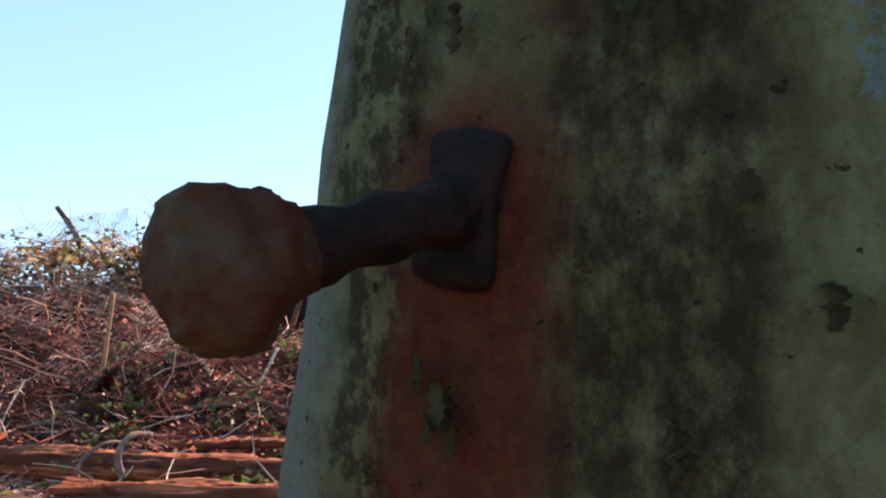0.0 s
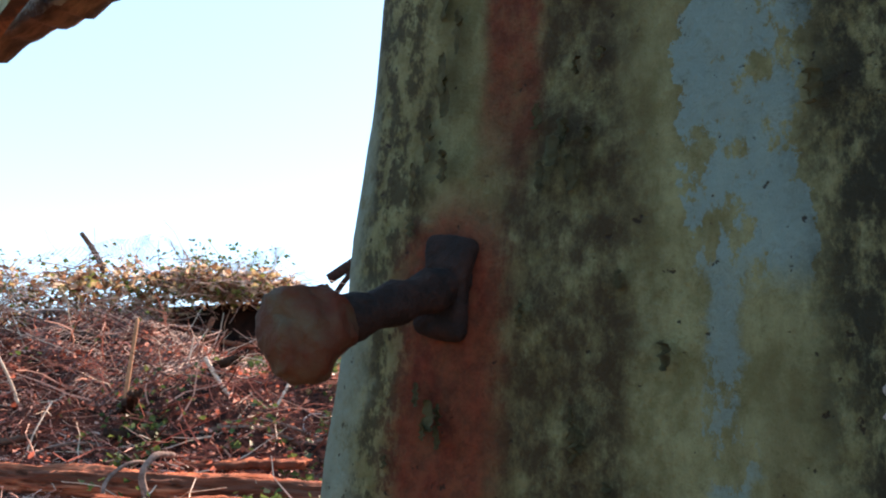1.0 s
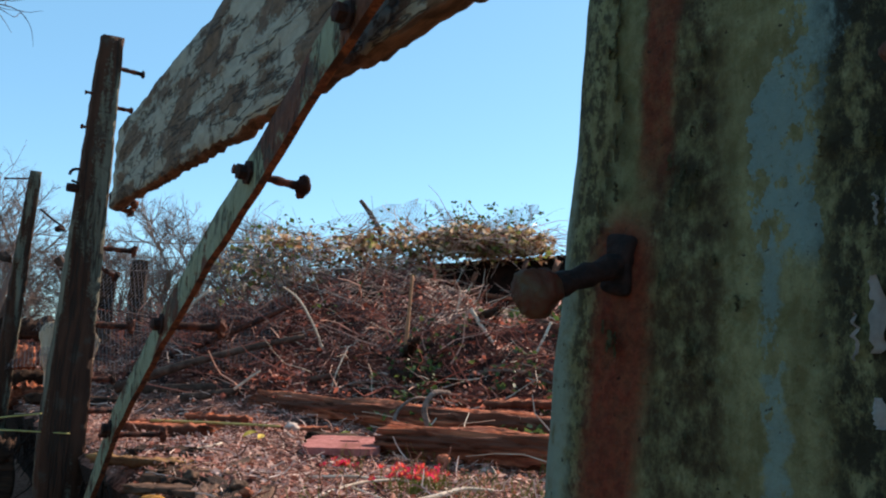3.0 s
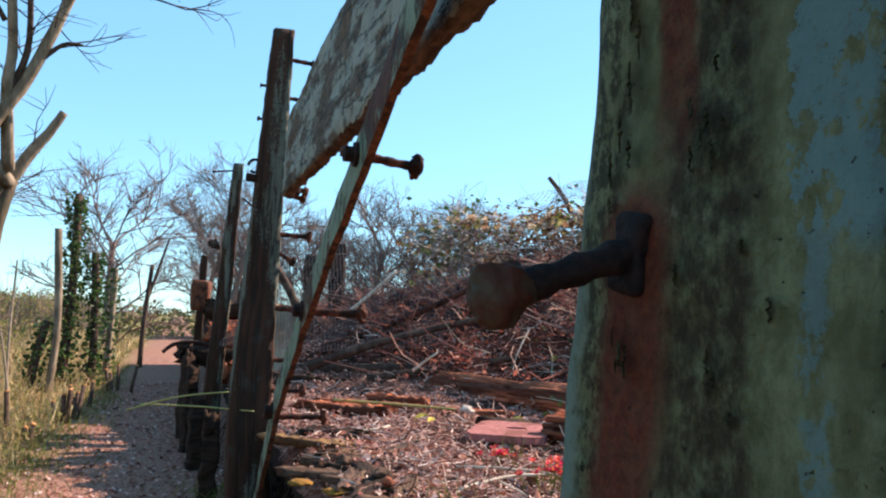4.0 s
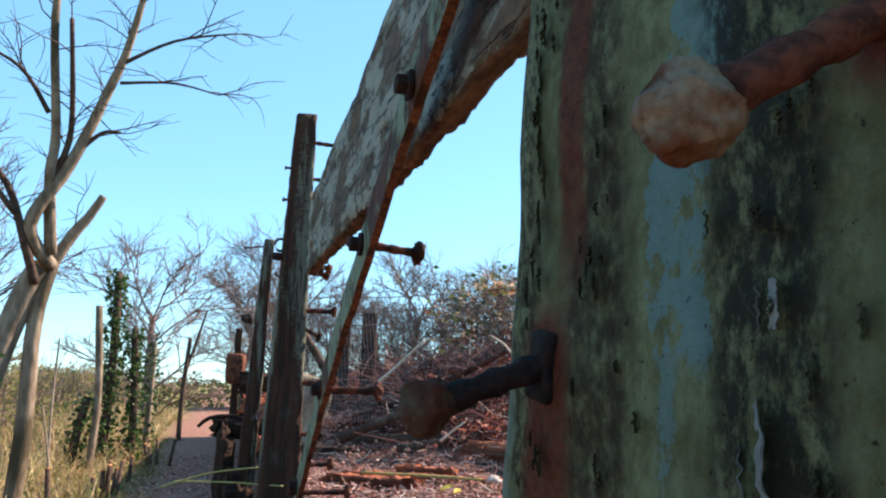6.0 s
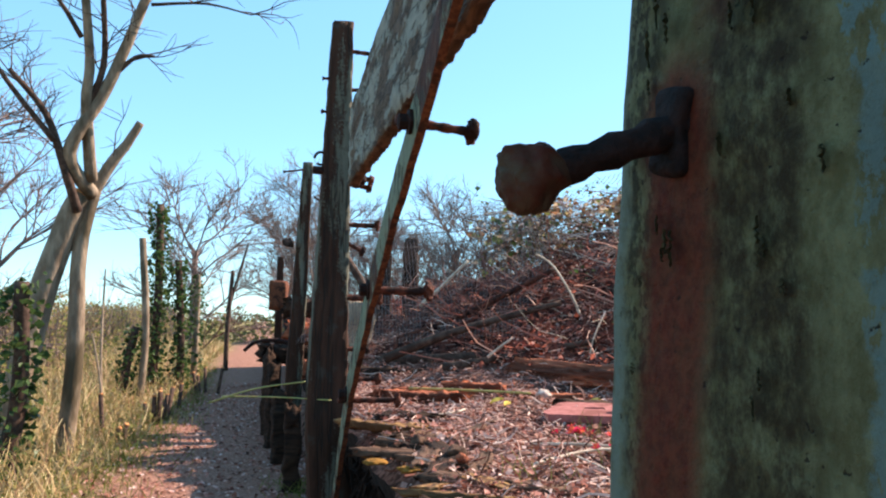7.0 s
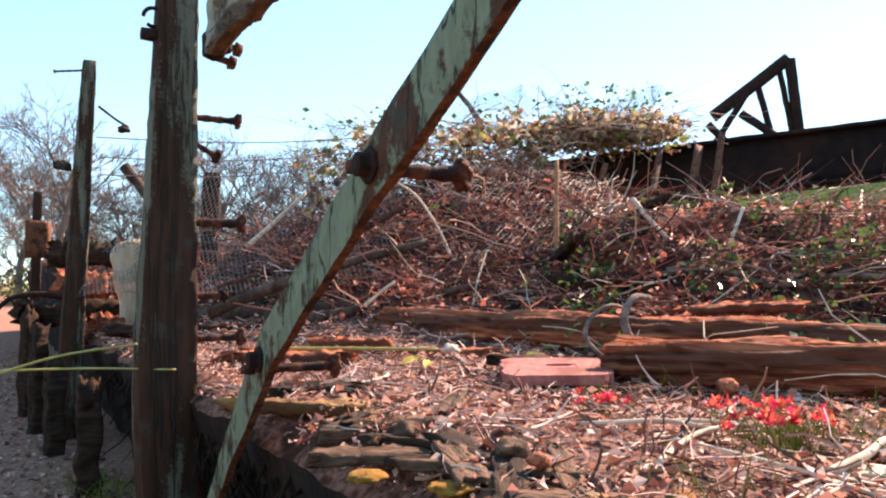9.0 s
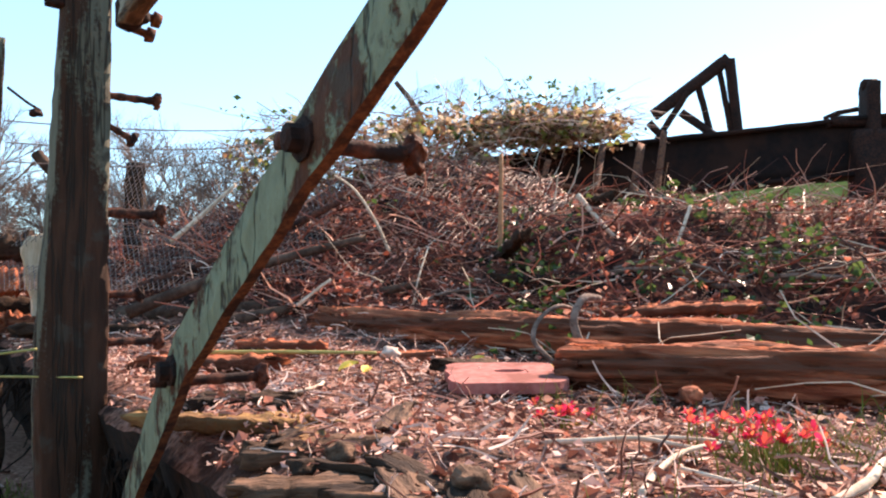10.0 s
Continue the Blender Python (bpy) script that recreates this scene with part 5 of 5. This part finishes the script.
# ---- the further end of the hull ----
def far_end():
    root = thing("split_slab", "pale split slab of wood standing against the hull", "wood slab", pose(-2.10, 4.30, 0.62, 0, 4, 35))
    bm = slab(-0.20, 0.20, -0.04, 0.04, 0, 0.62, 10, 3, 14, 0.03, 7, 0.02)
    for v in bm.verts:
        v.co.x *= 0.55 + 0.5 * smooth01(v.co.z / 0.45)
    part("slab", bm, PALE_WOOD, root)
    board("weathered crossbar fixed to the further stanchion", (-2.25, 3.66, 1.68), -25, 0.36, 0.05, 0.04, ROT_DARK, 21.0, 8)
    stick("mossy_brace", "mossy diagonal brace behind the further stanchion", [(-2.05, 4.0, 1.72), (-1.85, 4.05, 1.45), (-1.65, 4.1, 1.10)], 0.035, 0.03, BARK_DARK)
    stick("hook_iron", "thin iron hook hanging from the stanchion top", [(-2.08, 3.76, 2.06), (-1.98, 3.79, 1.98), (-1.93, 3.8, 1.95)], 0.008, 0.008, RUST_DARK)
    knot((-1.93, 3.80, 1.92), 0.035, 40, RUST_DARK, "rusted shackle hanging by the stanchion")
    for k, (x, y, z, w) in enumerate(((-2.75, 4.7, 1.18, 0.5), (-2.55, 4.55, 0.95, 0.6), (-2.9, 4.8, 0.75, 0.8), (-2.2, 4.4, 0.66, 0.7))):
        board("broken red-brown timber stacked by the hull", (x, y, z), 30 + 9 * k, w, 0.20, 0.13, ROT if k % 2 else ROT_DARK, 30.0 + k)
    tapered_post("stanchion", "thin dark stanchion further along the hull", (-3.85, 5.55, -0.1), (-3.80, 5.50, 1.75), 0.13, 0.09, 0.1, 0.07, POST_WOOD, 8.0)
    root = thing("iron_box", "square rusted iron block on the hull", "iron block", pose(-3.45, 5.05, 1.16, 0, 0, 30))
    part("block", slab(-0.09, 0.09, -0.09, 0.09, 0, 0.30, 4, 4, 5, 0.01, 9, 0.02), RUST, root)
    # crooked iron hanging over the path
    stick("bent_iron", "bent rusted iron strap sticking out over the path", [(-2.40, 3.95, 0.86), (-2.52, 3.86, 0.89), (-2.66, 3.78, 0.87), (-2.74, 3.74, 0.80)], 0.022, 0.014, RUST_DARK)
    for k, (x, y, h) in enumerate(((-1.30, 2.55, 0.52), (-2.05, 3.35, 0.50), (-2.6, 3.95, 0.65), (-3.1, 4.5, 0.75))):
        root = thing("rib_stub", "jagged rotten rib stub beside the footpath", "ship timber", pose(x, y, 0, 0, 0, 40 + 13 * k), "rib stubs")
        bm = slab(-0.05, 0.05, -0.045, 0.045, -0.08, h, 5, 5, 20, 0.022, 10, 0.012, 50 + k)
        for v in bm.verts:
            if v.co.z > h - 0.12:
                v.co.z += 0.10 * noise.noise(v.co * 30)
        part("stub", bm, ROT_DARK, root)
    for k, (x, y, z0, z1) in enumerate(((-2.33, 5.80, 1.0, 1.92), (-2.62, 5.75, 1.0, 1.80))):
        root = thing("rib_stub", "square dark rib head standing behind the netting", "ship timber", pose(x, y, 0, 0, 0, 20 + 9 * k), "rib heads")
        part("stub", slab(-0.075, 0.075, -0.06, 0.06, z0, z1, 5, 5, 14, 0.02, 9, 0.015, 70 + k), ROT_DARK, root)
    wires = []
    for a, b in (((-2.1, 3.77, 1.87), (-0.4, 5.0, 2.06)), ((-2.1, 3.80, 1.64), (-0.8, 4.7, 1.80)), ((-2.1, 3.8, 1.75), (-0.6, 4.9, 1.93))):
        a, b = Vector(a), Vector(b)
        pts = [a.lerp(b, k / 12) - Vector((0, 0, 0.05 * math.sin(math.pi * k / 12))) for k in range(13)]
        wires.append((pts, [0.004] * 13))
    tagged(twig_mesh("fence_wire", wires, WIRE, 4), "slack rusty fence wires strung to the stanchion", "wire", kind="stuff")


far_end()


# ---- trees and scrub on the bank ----
def limb(bm, pts, r0, r1, seg=9):
    pts = [Vector(p) for p in pts]
    fine = []
    for k in range(len(pts) - 1):
        a, b, c, d = pts[max(k - 1, 0)], pts[k], pts[k + 1], pts[min(k + 2, len(pts) - 1)]
        for q in range(5):
            t = q / 5
            fine.append(0.5 * (2 * b + (c - a) * t + (2 * a - 5 * b + 4 * c - d) * t * t + (3 * b - a - 3 * c + d) * t ** 3))
    fine.append(pts[-1])
    n = len(fine) - 1
    add(bm, sweep(fine, [r0 + (r1 - r0) * k / n for k in range(n + 1)], seg, 1.0, 0.05))
    return fine


def twigs_from(line, r, n, length, rad, items, depth=2, up=0.3):
    for _ in range(n):
        k = r.uniform(0.25, 1.0)
        p = along(line, k)
        t = (line[-1] - line[0]).normalized()
        way = (t * 0.7 + Vector((r.gauss(0, 0.7), r.gauss(0, 0.7), r.gauss(up, 0.4)))).normalized()
        pts, radii = bent(p, way, length * r.uniform(0.5, 1.2), r, 4, 0.2, rad, rad * 0.35)
        items.append((pts, radii))
        if depth > 1:
            twigs_from(pts, r, 3, length * 0.5, rad * 0.55, items, depth - 1, up)


def bank_tree():
    r = random.Random(3)
    root = thing("lopped_tree", "lopped bare tree with sawn trunk and pale bark", "tree", None, "bank trees")
    bm = bmesh.new()
    limb(bm, [(-4.06, 2.46, -0.45), (-3.99, 2.69, 0.99), (-3.85, 2.81, 1.72), (-3.74, 2.88, 2.06)], 0.115, 0.09, 14)
    part("trunk", bm, BARK, root)
    bm = add(bmesh.new(), sweep([(-3.745, 2.878, 2.05), (-3.735, 2.884, 2.085)], [0.088, 0.085], 14))
    part("sawn_face", bm, CUT, root, "orange sawn face")
    bm = bmesh.new()
    limb(bm, [(-3.78, 2.83, -0.45), (-3.79, 2.93, 0.64), (-3.77, 2.91, 1.59), (-3.67, 2.95, 2.13)], 0.075, 0.055, 12)
    part("trunk", bm, BARK, root)
    items = []
    for pts, r0, r1, n in (
        ([(-3.68, 2.94, 2.08), (-3.56, 3.02, 2.34), (-3.47, 3.07, 2.48), (-3.38, 3.12, 2.66)], 0.05, 0.032, 2),
        ([(-3.66, 2.92, 2.05), (-3.58, 2.62, 2.33), (-3.35, 2.74, 2.83), (-3.07, 2.79, 3.42), (-2.9, 2.79, 3.77), (-2.7, 2.75, 4.3)], 0.06, 0.022, 14),
        ([(-2.99, 2.78, 3.61), (-2.64, 3.01, 3.86), (-2.25, 3.29, 3.98)], 0.018, 0.006, 7),
        ([(-3.0, 2.83, 3.49), (-2.71, 3.11, 3.55), (-2.45, 3.35, 3.50)], 0.015, 0.005, 6),
        ([(-3.60, 2.85, 2.15), (-3.45, 2.65, 2.7), (-3.38, 2.6, 3.07), (-3.21, 2.35, 3.87), (-3.1, 2.3, 4.5)], 0.05, 0.022, 10),
        ([(-3.44, 2.67, 2.73), (-3.31, 2.68, 3.09), (-3.14, 2.44, 3.89)], 0.03, 0.018, 8),
        ([(-3.31, 2.75, 2.92), (-3.16, 2.85, 3.1), (-3.06, 2.95, 3.12)], 0.022, 0.010, 2),
        ([(-3.68, 2.80, 1.9), (-3.62, 2.60, 2.25), (-3.65, 2.45, 2.61), (-3.75, 2.2, 2.9)], 0.04, 0.018, 9),
        ([(-3.39, 2.53, 3.19), (-3.45, 2.29, 3.48), (-3.60, 2.0, 3.6)], 0.022, 0.008, 8),
        ([(-3.60, 2.50, 2.4), (-3.75, 2.1, 2.9), (-3.9, 1.8, 3.5)], 0.025, 0.008, 9),
    ):
        bm = bmesh.new()
        line = limb(bm, pts, r0, r1, 8)
        part("limb", bm, BARK_DARK if r0 < 0.045 else BARK, root)
        twigs_from(line, r, n, 0.55, 0.007, items, 2, 0.15)
    tw = tagged(twig_mesh("twig_spray", items, BARK_DARK), kind="stuff")
    tw.parent = root


bank_tree()


def ivy_trunk(label, p, q, r0, r1, n_leaves, spread, seed, bark=None):
    r = random.Random(seed)
    p, q = Vector(p), Vector(q)
    root = thing("ivy_trunk", label, "tree", None, "bank trees")
    bm = bmesh.new()
    mid = p.lerp(q, 0.5) + Vector((r.gauss(0, 0.04), r.gauss(0, 0.04), 0))
    limb(bm, [p, mid, q], r0, r1, 9)
    part("trunk", bm, bark or BARK_DARK, root)
    if n_leaves:
        pts, sizes = [], []
        for _ in range(n_leaves):
            k = r.random()
            c = p.lerp(q, k) + (mid - p.lerp(q, 0.5)) * (1 - abs(2 * k - 1))
            a = r.uniform(0, 6.28)
            rad = r0 + spread * max(0.05, 0.6 + 1.3 * noise.noise(Vector((k * 8, math.cos(a) * 1.5, seed)))) * r.uniform(0.5, 1.4)
            pts.append(c + Vector((math.cos(a) * rad, math.sin(a) * rad, r.gauss(0, 0.03))))
            sizes.append(r.uniform(0.04, 0.09))
        lf = leaf_mesh("ivy", pts, sizes, IVY, 0.1)
        lf.parent = root
    return root


ivy_trunk("slim bare grey pole of a lopped tree", (-6.42, 5.97, -0.4), (-6.42, 5.94, 2.10), 0.05, 0.045, 0, 0, 1, BARK)
ivy_trunk("tall lopped trunk clad in dark green ivy", (-7.05, 6.75, -0.4), (-6.97, 6.73, 2.68), 0.07, 0.05, 1300, 0.09, 2)
ivy_trunk("shorter lopped trunk clad in ivy", (-6.79, 7.05, -0.4), (-6.84, 6.99, 1.90), 0.06, 0.05, 700, 0.08, 3)
ivy_trunk("lopped trunk with thin ivy", (-7.36, 7.88, -0.4), (-7.35, 7.91, 1.75), 0.06, 0.045, 350, 0.06, 4, BARK)
ivy_trunk("dark short ivy-covered trunk", (-6.52, 5.86, -0.4), (-6.48, 5.96, 0.95), 0.06, 0.05, 420, 0.07, 5)
ivy_trunk("thin lopped grey sapling on the bank", (-8.36, 9.71, -0.3), (-8.30, 9.75, 1.95), 0.05, 0.035, 0, 0, 6)
ivy_trunk("thin leaning sapling fork", (-8.36, 9.7, 1.2), (-8.05, 9.85, 2.45), 0.035, 0.015, 0, 0, 7)
ivy_trunk("leaning trunk thick with shiny ivy", (-3.35, 1.95, -0.45), (-3.28, 2.08, 1.30), 0.06, 0.05, 480, 0.09, 8)
ivy_trunk("broken trunk thick with shiny ivy", (-3.0, 1.30, -0.45), (-2.95, 1.25, 1.50), 0.05, 0.04, 420, 0.13, 9)
ivy_trunk("thin bare sapling leaning over the brambles", (-5.0, 4.3, -0.4), (-5.6, 4.7, 1.6), 0.02, 0.008, 0, 0, 10, BARK)
ivy_trunk("thin bare sapling leaning in the hedge", (-4.6, 3.9, -0.4), (-4.9, 4.0, 0.9), 0.018, 0.008, 0, 0, 14, BARK)


def stump(x, y, n, seed):
    r = random.Random(seed)
    root = thing("coppice_stump", "coppiced stump with fresh orange saw cuts", "stump", None, "coppice stumps")
    for k in range(n):
        a = r.uniform(0, 6.28)
        p = Vector((x + 0.07 * math.cos(a), y + 0.07 * math.sin(a), -0.45))
        q = p + Vector((0.16 * math.cos(a), 0.16 * math.sin(a), r.uniform(0.5, 0.85)))
        part("shoot", tube([p, p.lerp(q, 0.5), q], [0.03, 0.024, 0.022], 8), BARK_DARK, root)
        part("sawn_face", tube([q, q + (q - p).normalized() * 0.012], [0.0225, 0.022], 8), CUT, root, "orange sawn face")


for k, (x, y, n) in enumerate(((-4.65, 4.63, 5), (-5.2, 5.4, 4), (-4.1, 3.6, 3), (-3.6, 2.0, 3), (-6.2, 7.0, 4))):
    stump(x, y, n, 60 + k)


def scrub():
    r = random.Random(91)
    items, leaves, sizes = [], [], []
    for _ in range(15000):
        k = r.random()
        s = 3.0 - 24 * k ** 1.4
        v = -1.35 - abs(r.gauss(0, 1.7)) - 0.15 * r.random()
        p = hull(s, v)
        p.z = ground_z(p.x, p.y) - 0.02
        h = r.uniform(0.15, 0.6) * (0.6 + 0.9 * smooth01((-1.6 - v) / 1.2)) * (1 + 0.5 * smooth01((s + 1) / 2))
        rad = r.uniform(0.002, 0.005) * (1 + 0.05 * abs(s))
        items.append(bent(p, (r.gauss(0, 0.3), r.gauss(0, 0.3), 1), h, r, 3, 0.3, rad, rad * 0.4))
    tagged(twig_mesh("dry_stems", items, STRAW), "dry straw-coloured stems and grasses on the bank", "undergrowth", kind="stuff")
    for _ in range(26000):
        k = r.random()
        s = 3.0 - 26 * k ** 1.3
        v = -1.4 - abs(r.gauss(0, 2.6))
        p = hull(s, v)
        top = 0.12 + 1.0 * smooth01((-1.5 - v) / 3.0)
        p.z = ground_z(p.x, p.y) + top * r.random() ** 1.6
        leaves.append(p)
        sizes.append(r.uniform(0.02, 0.06) * (1 + 0.05 * abs(s)))
    tagged(leaf_mesh("undergrowth", leaves, sizes, SCRUB, 0.3), "low brambles and budding leaves along the bank", "undergrowth", kind="stuff")
    leaves, sizes = [], []
    for _ in range(3200):
        s, v = r.uniform(0.0, 2.4), -2.1 - abs(r.gauss(0, 0.6))
        p = hull(s, v)
        p.z = ground_z(p.x, p.y) + 0.9 * r.random() ** 1.4
        leaves.append(p)
        sizes.append(r.uniform(0.03, 0.07))
    tagged(leaf_mesh("bank_ivy", leaves, sizes, IVY, 0.3), "shiny ivy tangled through the stems of the bank", "ivy", kind="stuff")
    hedge, hs, tw = [], [], []
    for _ in range(42000):
        s = r.uniform(-60, 8)
        v = -5.2 - abs(r.gauss(0, 3.5))
        p = hull(s, v)
        lump = 1.3 + 0.7 * noise.noise(Vector((s * 0.35, v * 0.35, 3))) + 0.5 * noise.noise(Vector((s * 1.2, v, 8)))
        p.z = -0.4 + max(0.5, lump + 0.65) * r.random() ** 0.8
        hedge.append(p)
        hs.append(r.uniform(0.06, 0.16))
    for _ in range(9000):
        s, v = r.uniform(-33, -26), r.uniform(-9, 16)
        p = hull(s, v)
        p.z = ground_z(p.x, p.y) + (1.1 + 0.7 * noise.noise(Vector((s * 0.4, v * 0.4, 6)))) * r.random()
        hedge.append(p)
        hs.append(r.uniform(0.08, 0.22))
    tagged(leaf_mesh("hedge", hedge, hs, SCRUB, 0.2), "budding olive-brown hedge behind the bank", "hedge", kind="stuff")
    for _ in range(3000):
        s = r.uniform(-50, 10)
        v = -4.8 - abs(r.gauss(0, 3.0))
        p = hull(s, v, -0.4)
        tw.append(bent(p, (r.gauss(0, 0.25), r.gauss(0, 0.25), 1), r.uniform(1.2, 2.6), r, 4, 0.2, 0.014, 0.004))
    tagged(twig_mesh("hedge_stems", tw, FAR_TWIGS), "thin bare stems of the hedge", "hedge", kind="stuff")
    chips, cs = [], []
    for _ in range(7000):
        s = 3.2 - 12 * r.random() ** 1.5
        v = -1.5 + 1.5 * r.random()
        p = hull(s, v)
        p.z = ground_z(p.x, p.y) + 0.006
        chips.append(p)
        cs.append(r.uniform(0.012, 0.05))
    tagged(leaf_mesh("wood_chips", chips, cs, LEAVES, 0.75), "wood chips and dead leaves trodden into the footpath", "wood chips", kind="stuff")
    edge = []
    for _ in range(2600):
        s = 2.5 - 14 * r.random() ** 1.3
        v = r.choice((-1.2, -1.35, -1.5)) + r.gauss(0, 0.14)
        p = hull(s, v)
        p.z = ground_z(p.x, p.y) - 0.01
        edge.append(bent(p, (r.gauss(0, 0.5), r.gauss(0, 0.5), 1), r.uniform(0.05, 0.16), r, 2, 0.3, 0.003, 0.001))
    for _ in range(700):
        s, v = 1.4 - 3.0 * r.random(), -0.10 + r.gauss(0, 0.12)
        p = hull(s, v)
        p.z = ground_z(p.x, p.y) - 0.01
        edge.append(bent(p, (r.gauss(0, 0.5), r.gauss(0, 0.5), 1), r.uniform(0.04, 0.12), r, 2, 0.3, 0.003, 0.001))
    tagged(twig_mesh("verge_grass", edge, BLADES), "short green grass along the path's verge", "grass", kind="stuff")


scrub()


def bare_tree(label, height, seed, m):
    r = random.Random(seed)
    root = thing("bare_tree", label, "tree", m, "distant bare trees")
    bm = bmesh.new()
    top = Vector((r.gauss(0, 0.3), r.gauss(0, 0.3), height * 0.55))
    trunk = limb(bm, [(0, 0, -0.4), (0.05, 0.1, height * 0.25), top], height * 0.022, height * 0.012, 7)
    part("trunk", bm, FAR_TWIGS, root)
    items = []

    def grow(p, way, length, rad, depth):
        pts, radii = bent(p, way, length, r, 4 if depth else 2, 0.14, rad, rad * 0.5)
        items.append((pts, radii))
        if depth == 0:
            return
        for _ in range(4 if depth > 1 else 3):
            q = along(pts, r.uniform(0.35, 1.0))
            w = ((pts[-1] - pts[0]).normalized() + Vector((r.gauss(0, 0.55), r.gauss(0, 0.55), r.gauss(0.12, 0.35)))).normalized()
            grow(q, w, length * r.uniform(0.5, 0.75), rad * 0.62, depth - 1)

    for k in range(13):
        p = along(trunk, 0.25 + 0.75 * k / 12)
        a = k * 2.4 + r.uniform(-0.4, 0.4)
        way = Vector((math.cos(a) * 0.8, math.sin(a) * 0.8, 0.5 + 0.08 * k))
        grow(p, way, height * r.uniform(0.22, 0.34), height * 0.006, 4)
    tw = twig_mesh("crown", items, FAR_TWIGS)
    tw.parent = root
    return root


t1 = bare_tree("distant bare deciduous tree with a rounded twiggy crown", 7.0, 1, pose(-16.5, 23.1, 0))
t2 = bare_tree("distant bare tree with a spreading twiggy crown", 7.4, 2, pose(-13.9, 29.2, 0))
t3 = bare_tree("distant bare tree with fine upright twigs", 7.4, 3, pose(-10.6, 30.7, 0, 0, 0, 70))
for k, (src, x, y, sc) in enumerate(((t1, -18.9, 26.6, 0.8), (t3, -15.2, 29.0, 0.75), (t2, -18.0, 23.6, 0.85), (t2, -12.2, 30.3, 0.85), (t2, -14.6, 25.6, 0.75), (t1, -9.6, 32, 0.85), (t2, -16.4, 27.4, 0.7), (t3, -13.0, 28.2, 0.7), (t1, -11.4, 31.8, 0.72), (t3, -17.2, 25.0, 0.7), (t2, -8.4, 33.5, 0.7))):
    ob = copy_thing(src, pose(x, y, 0, 0, 0, 47 * k))
    ob.scale = (sc, sc, sc)
bare_tree("slender bare tree behind the ivy-clad trunks", 5.4, 4, pose(-12.3, 12.7, -0.3))
bare_tree("fine-twigged bare tree at the edge of the bank", 6.0, 6, pose(-9.5, 5.2, -0.4))
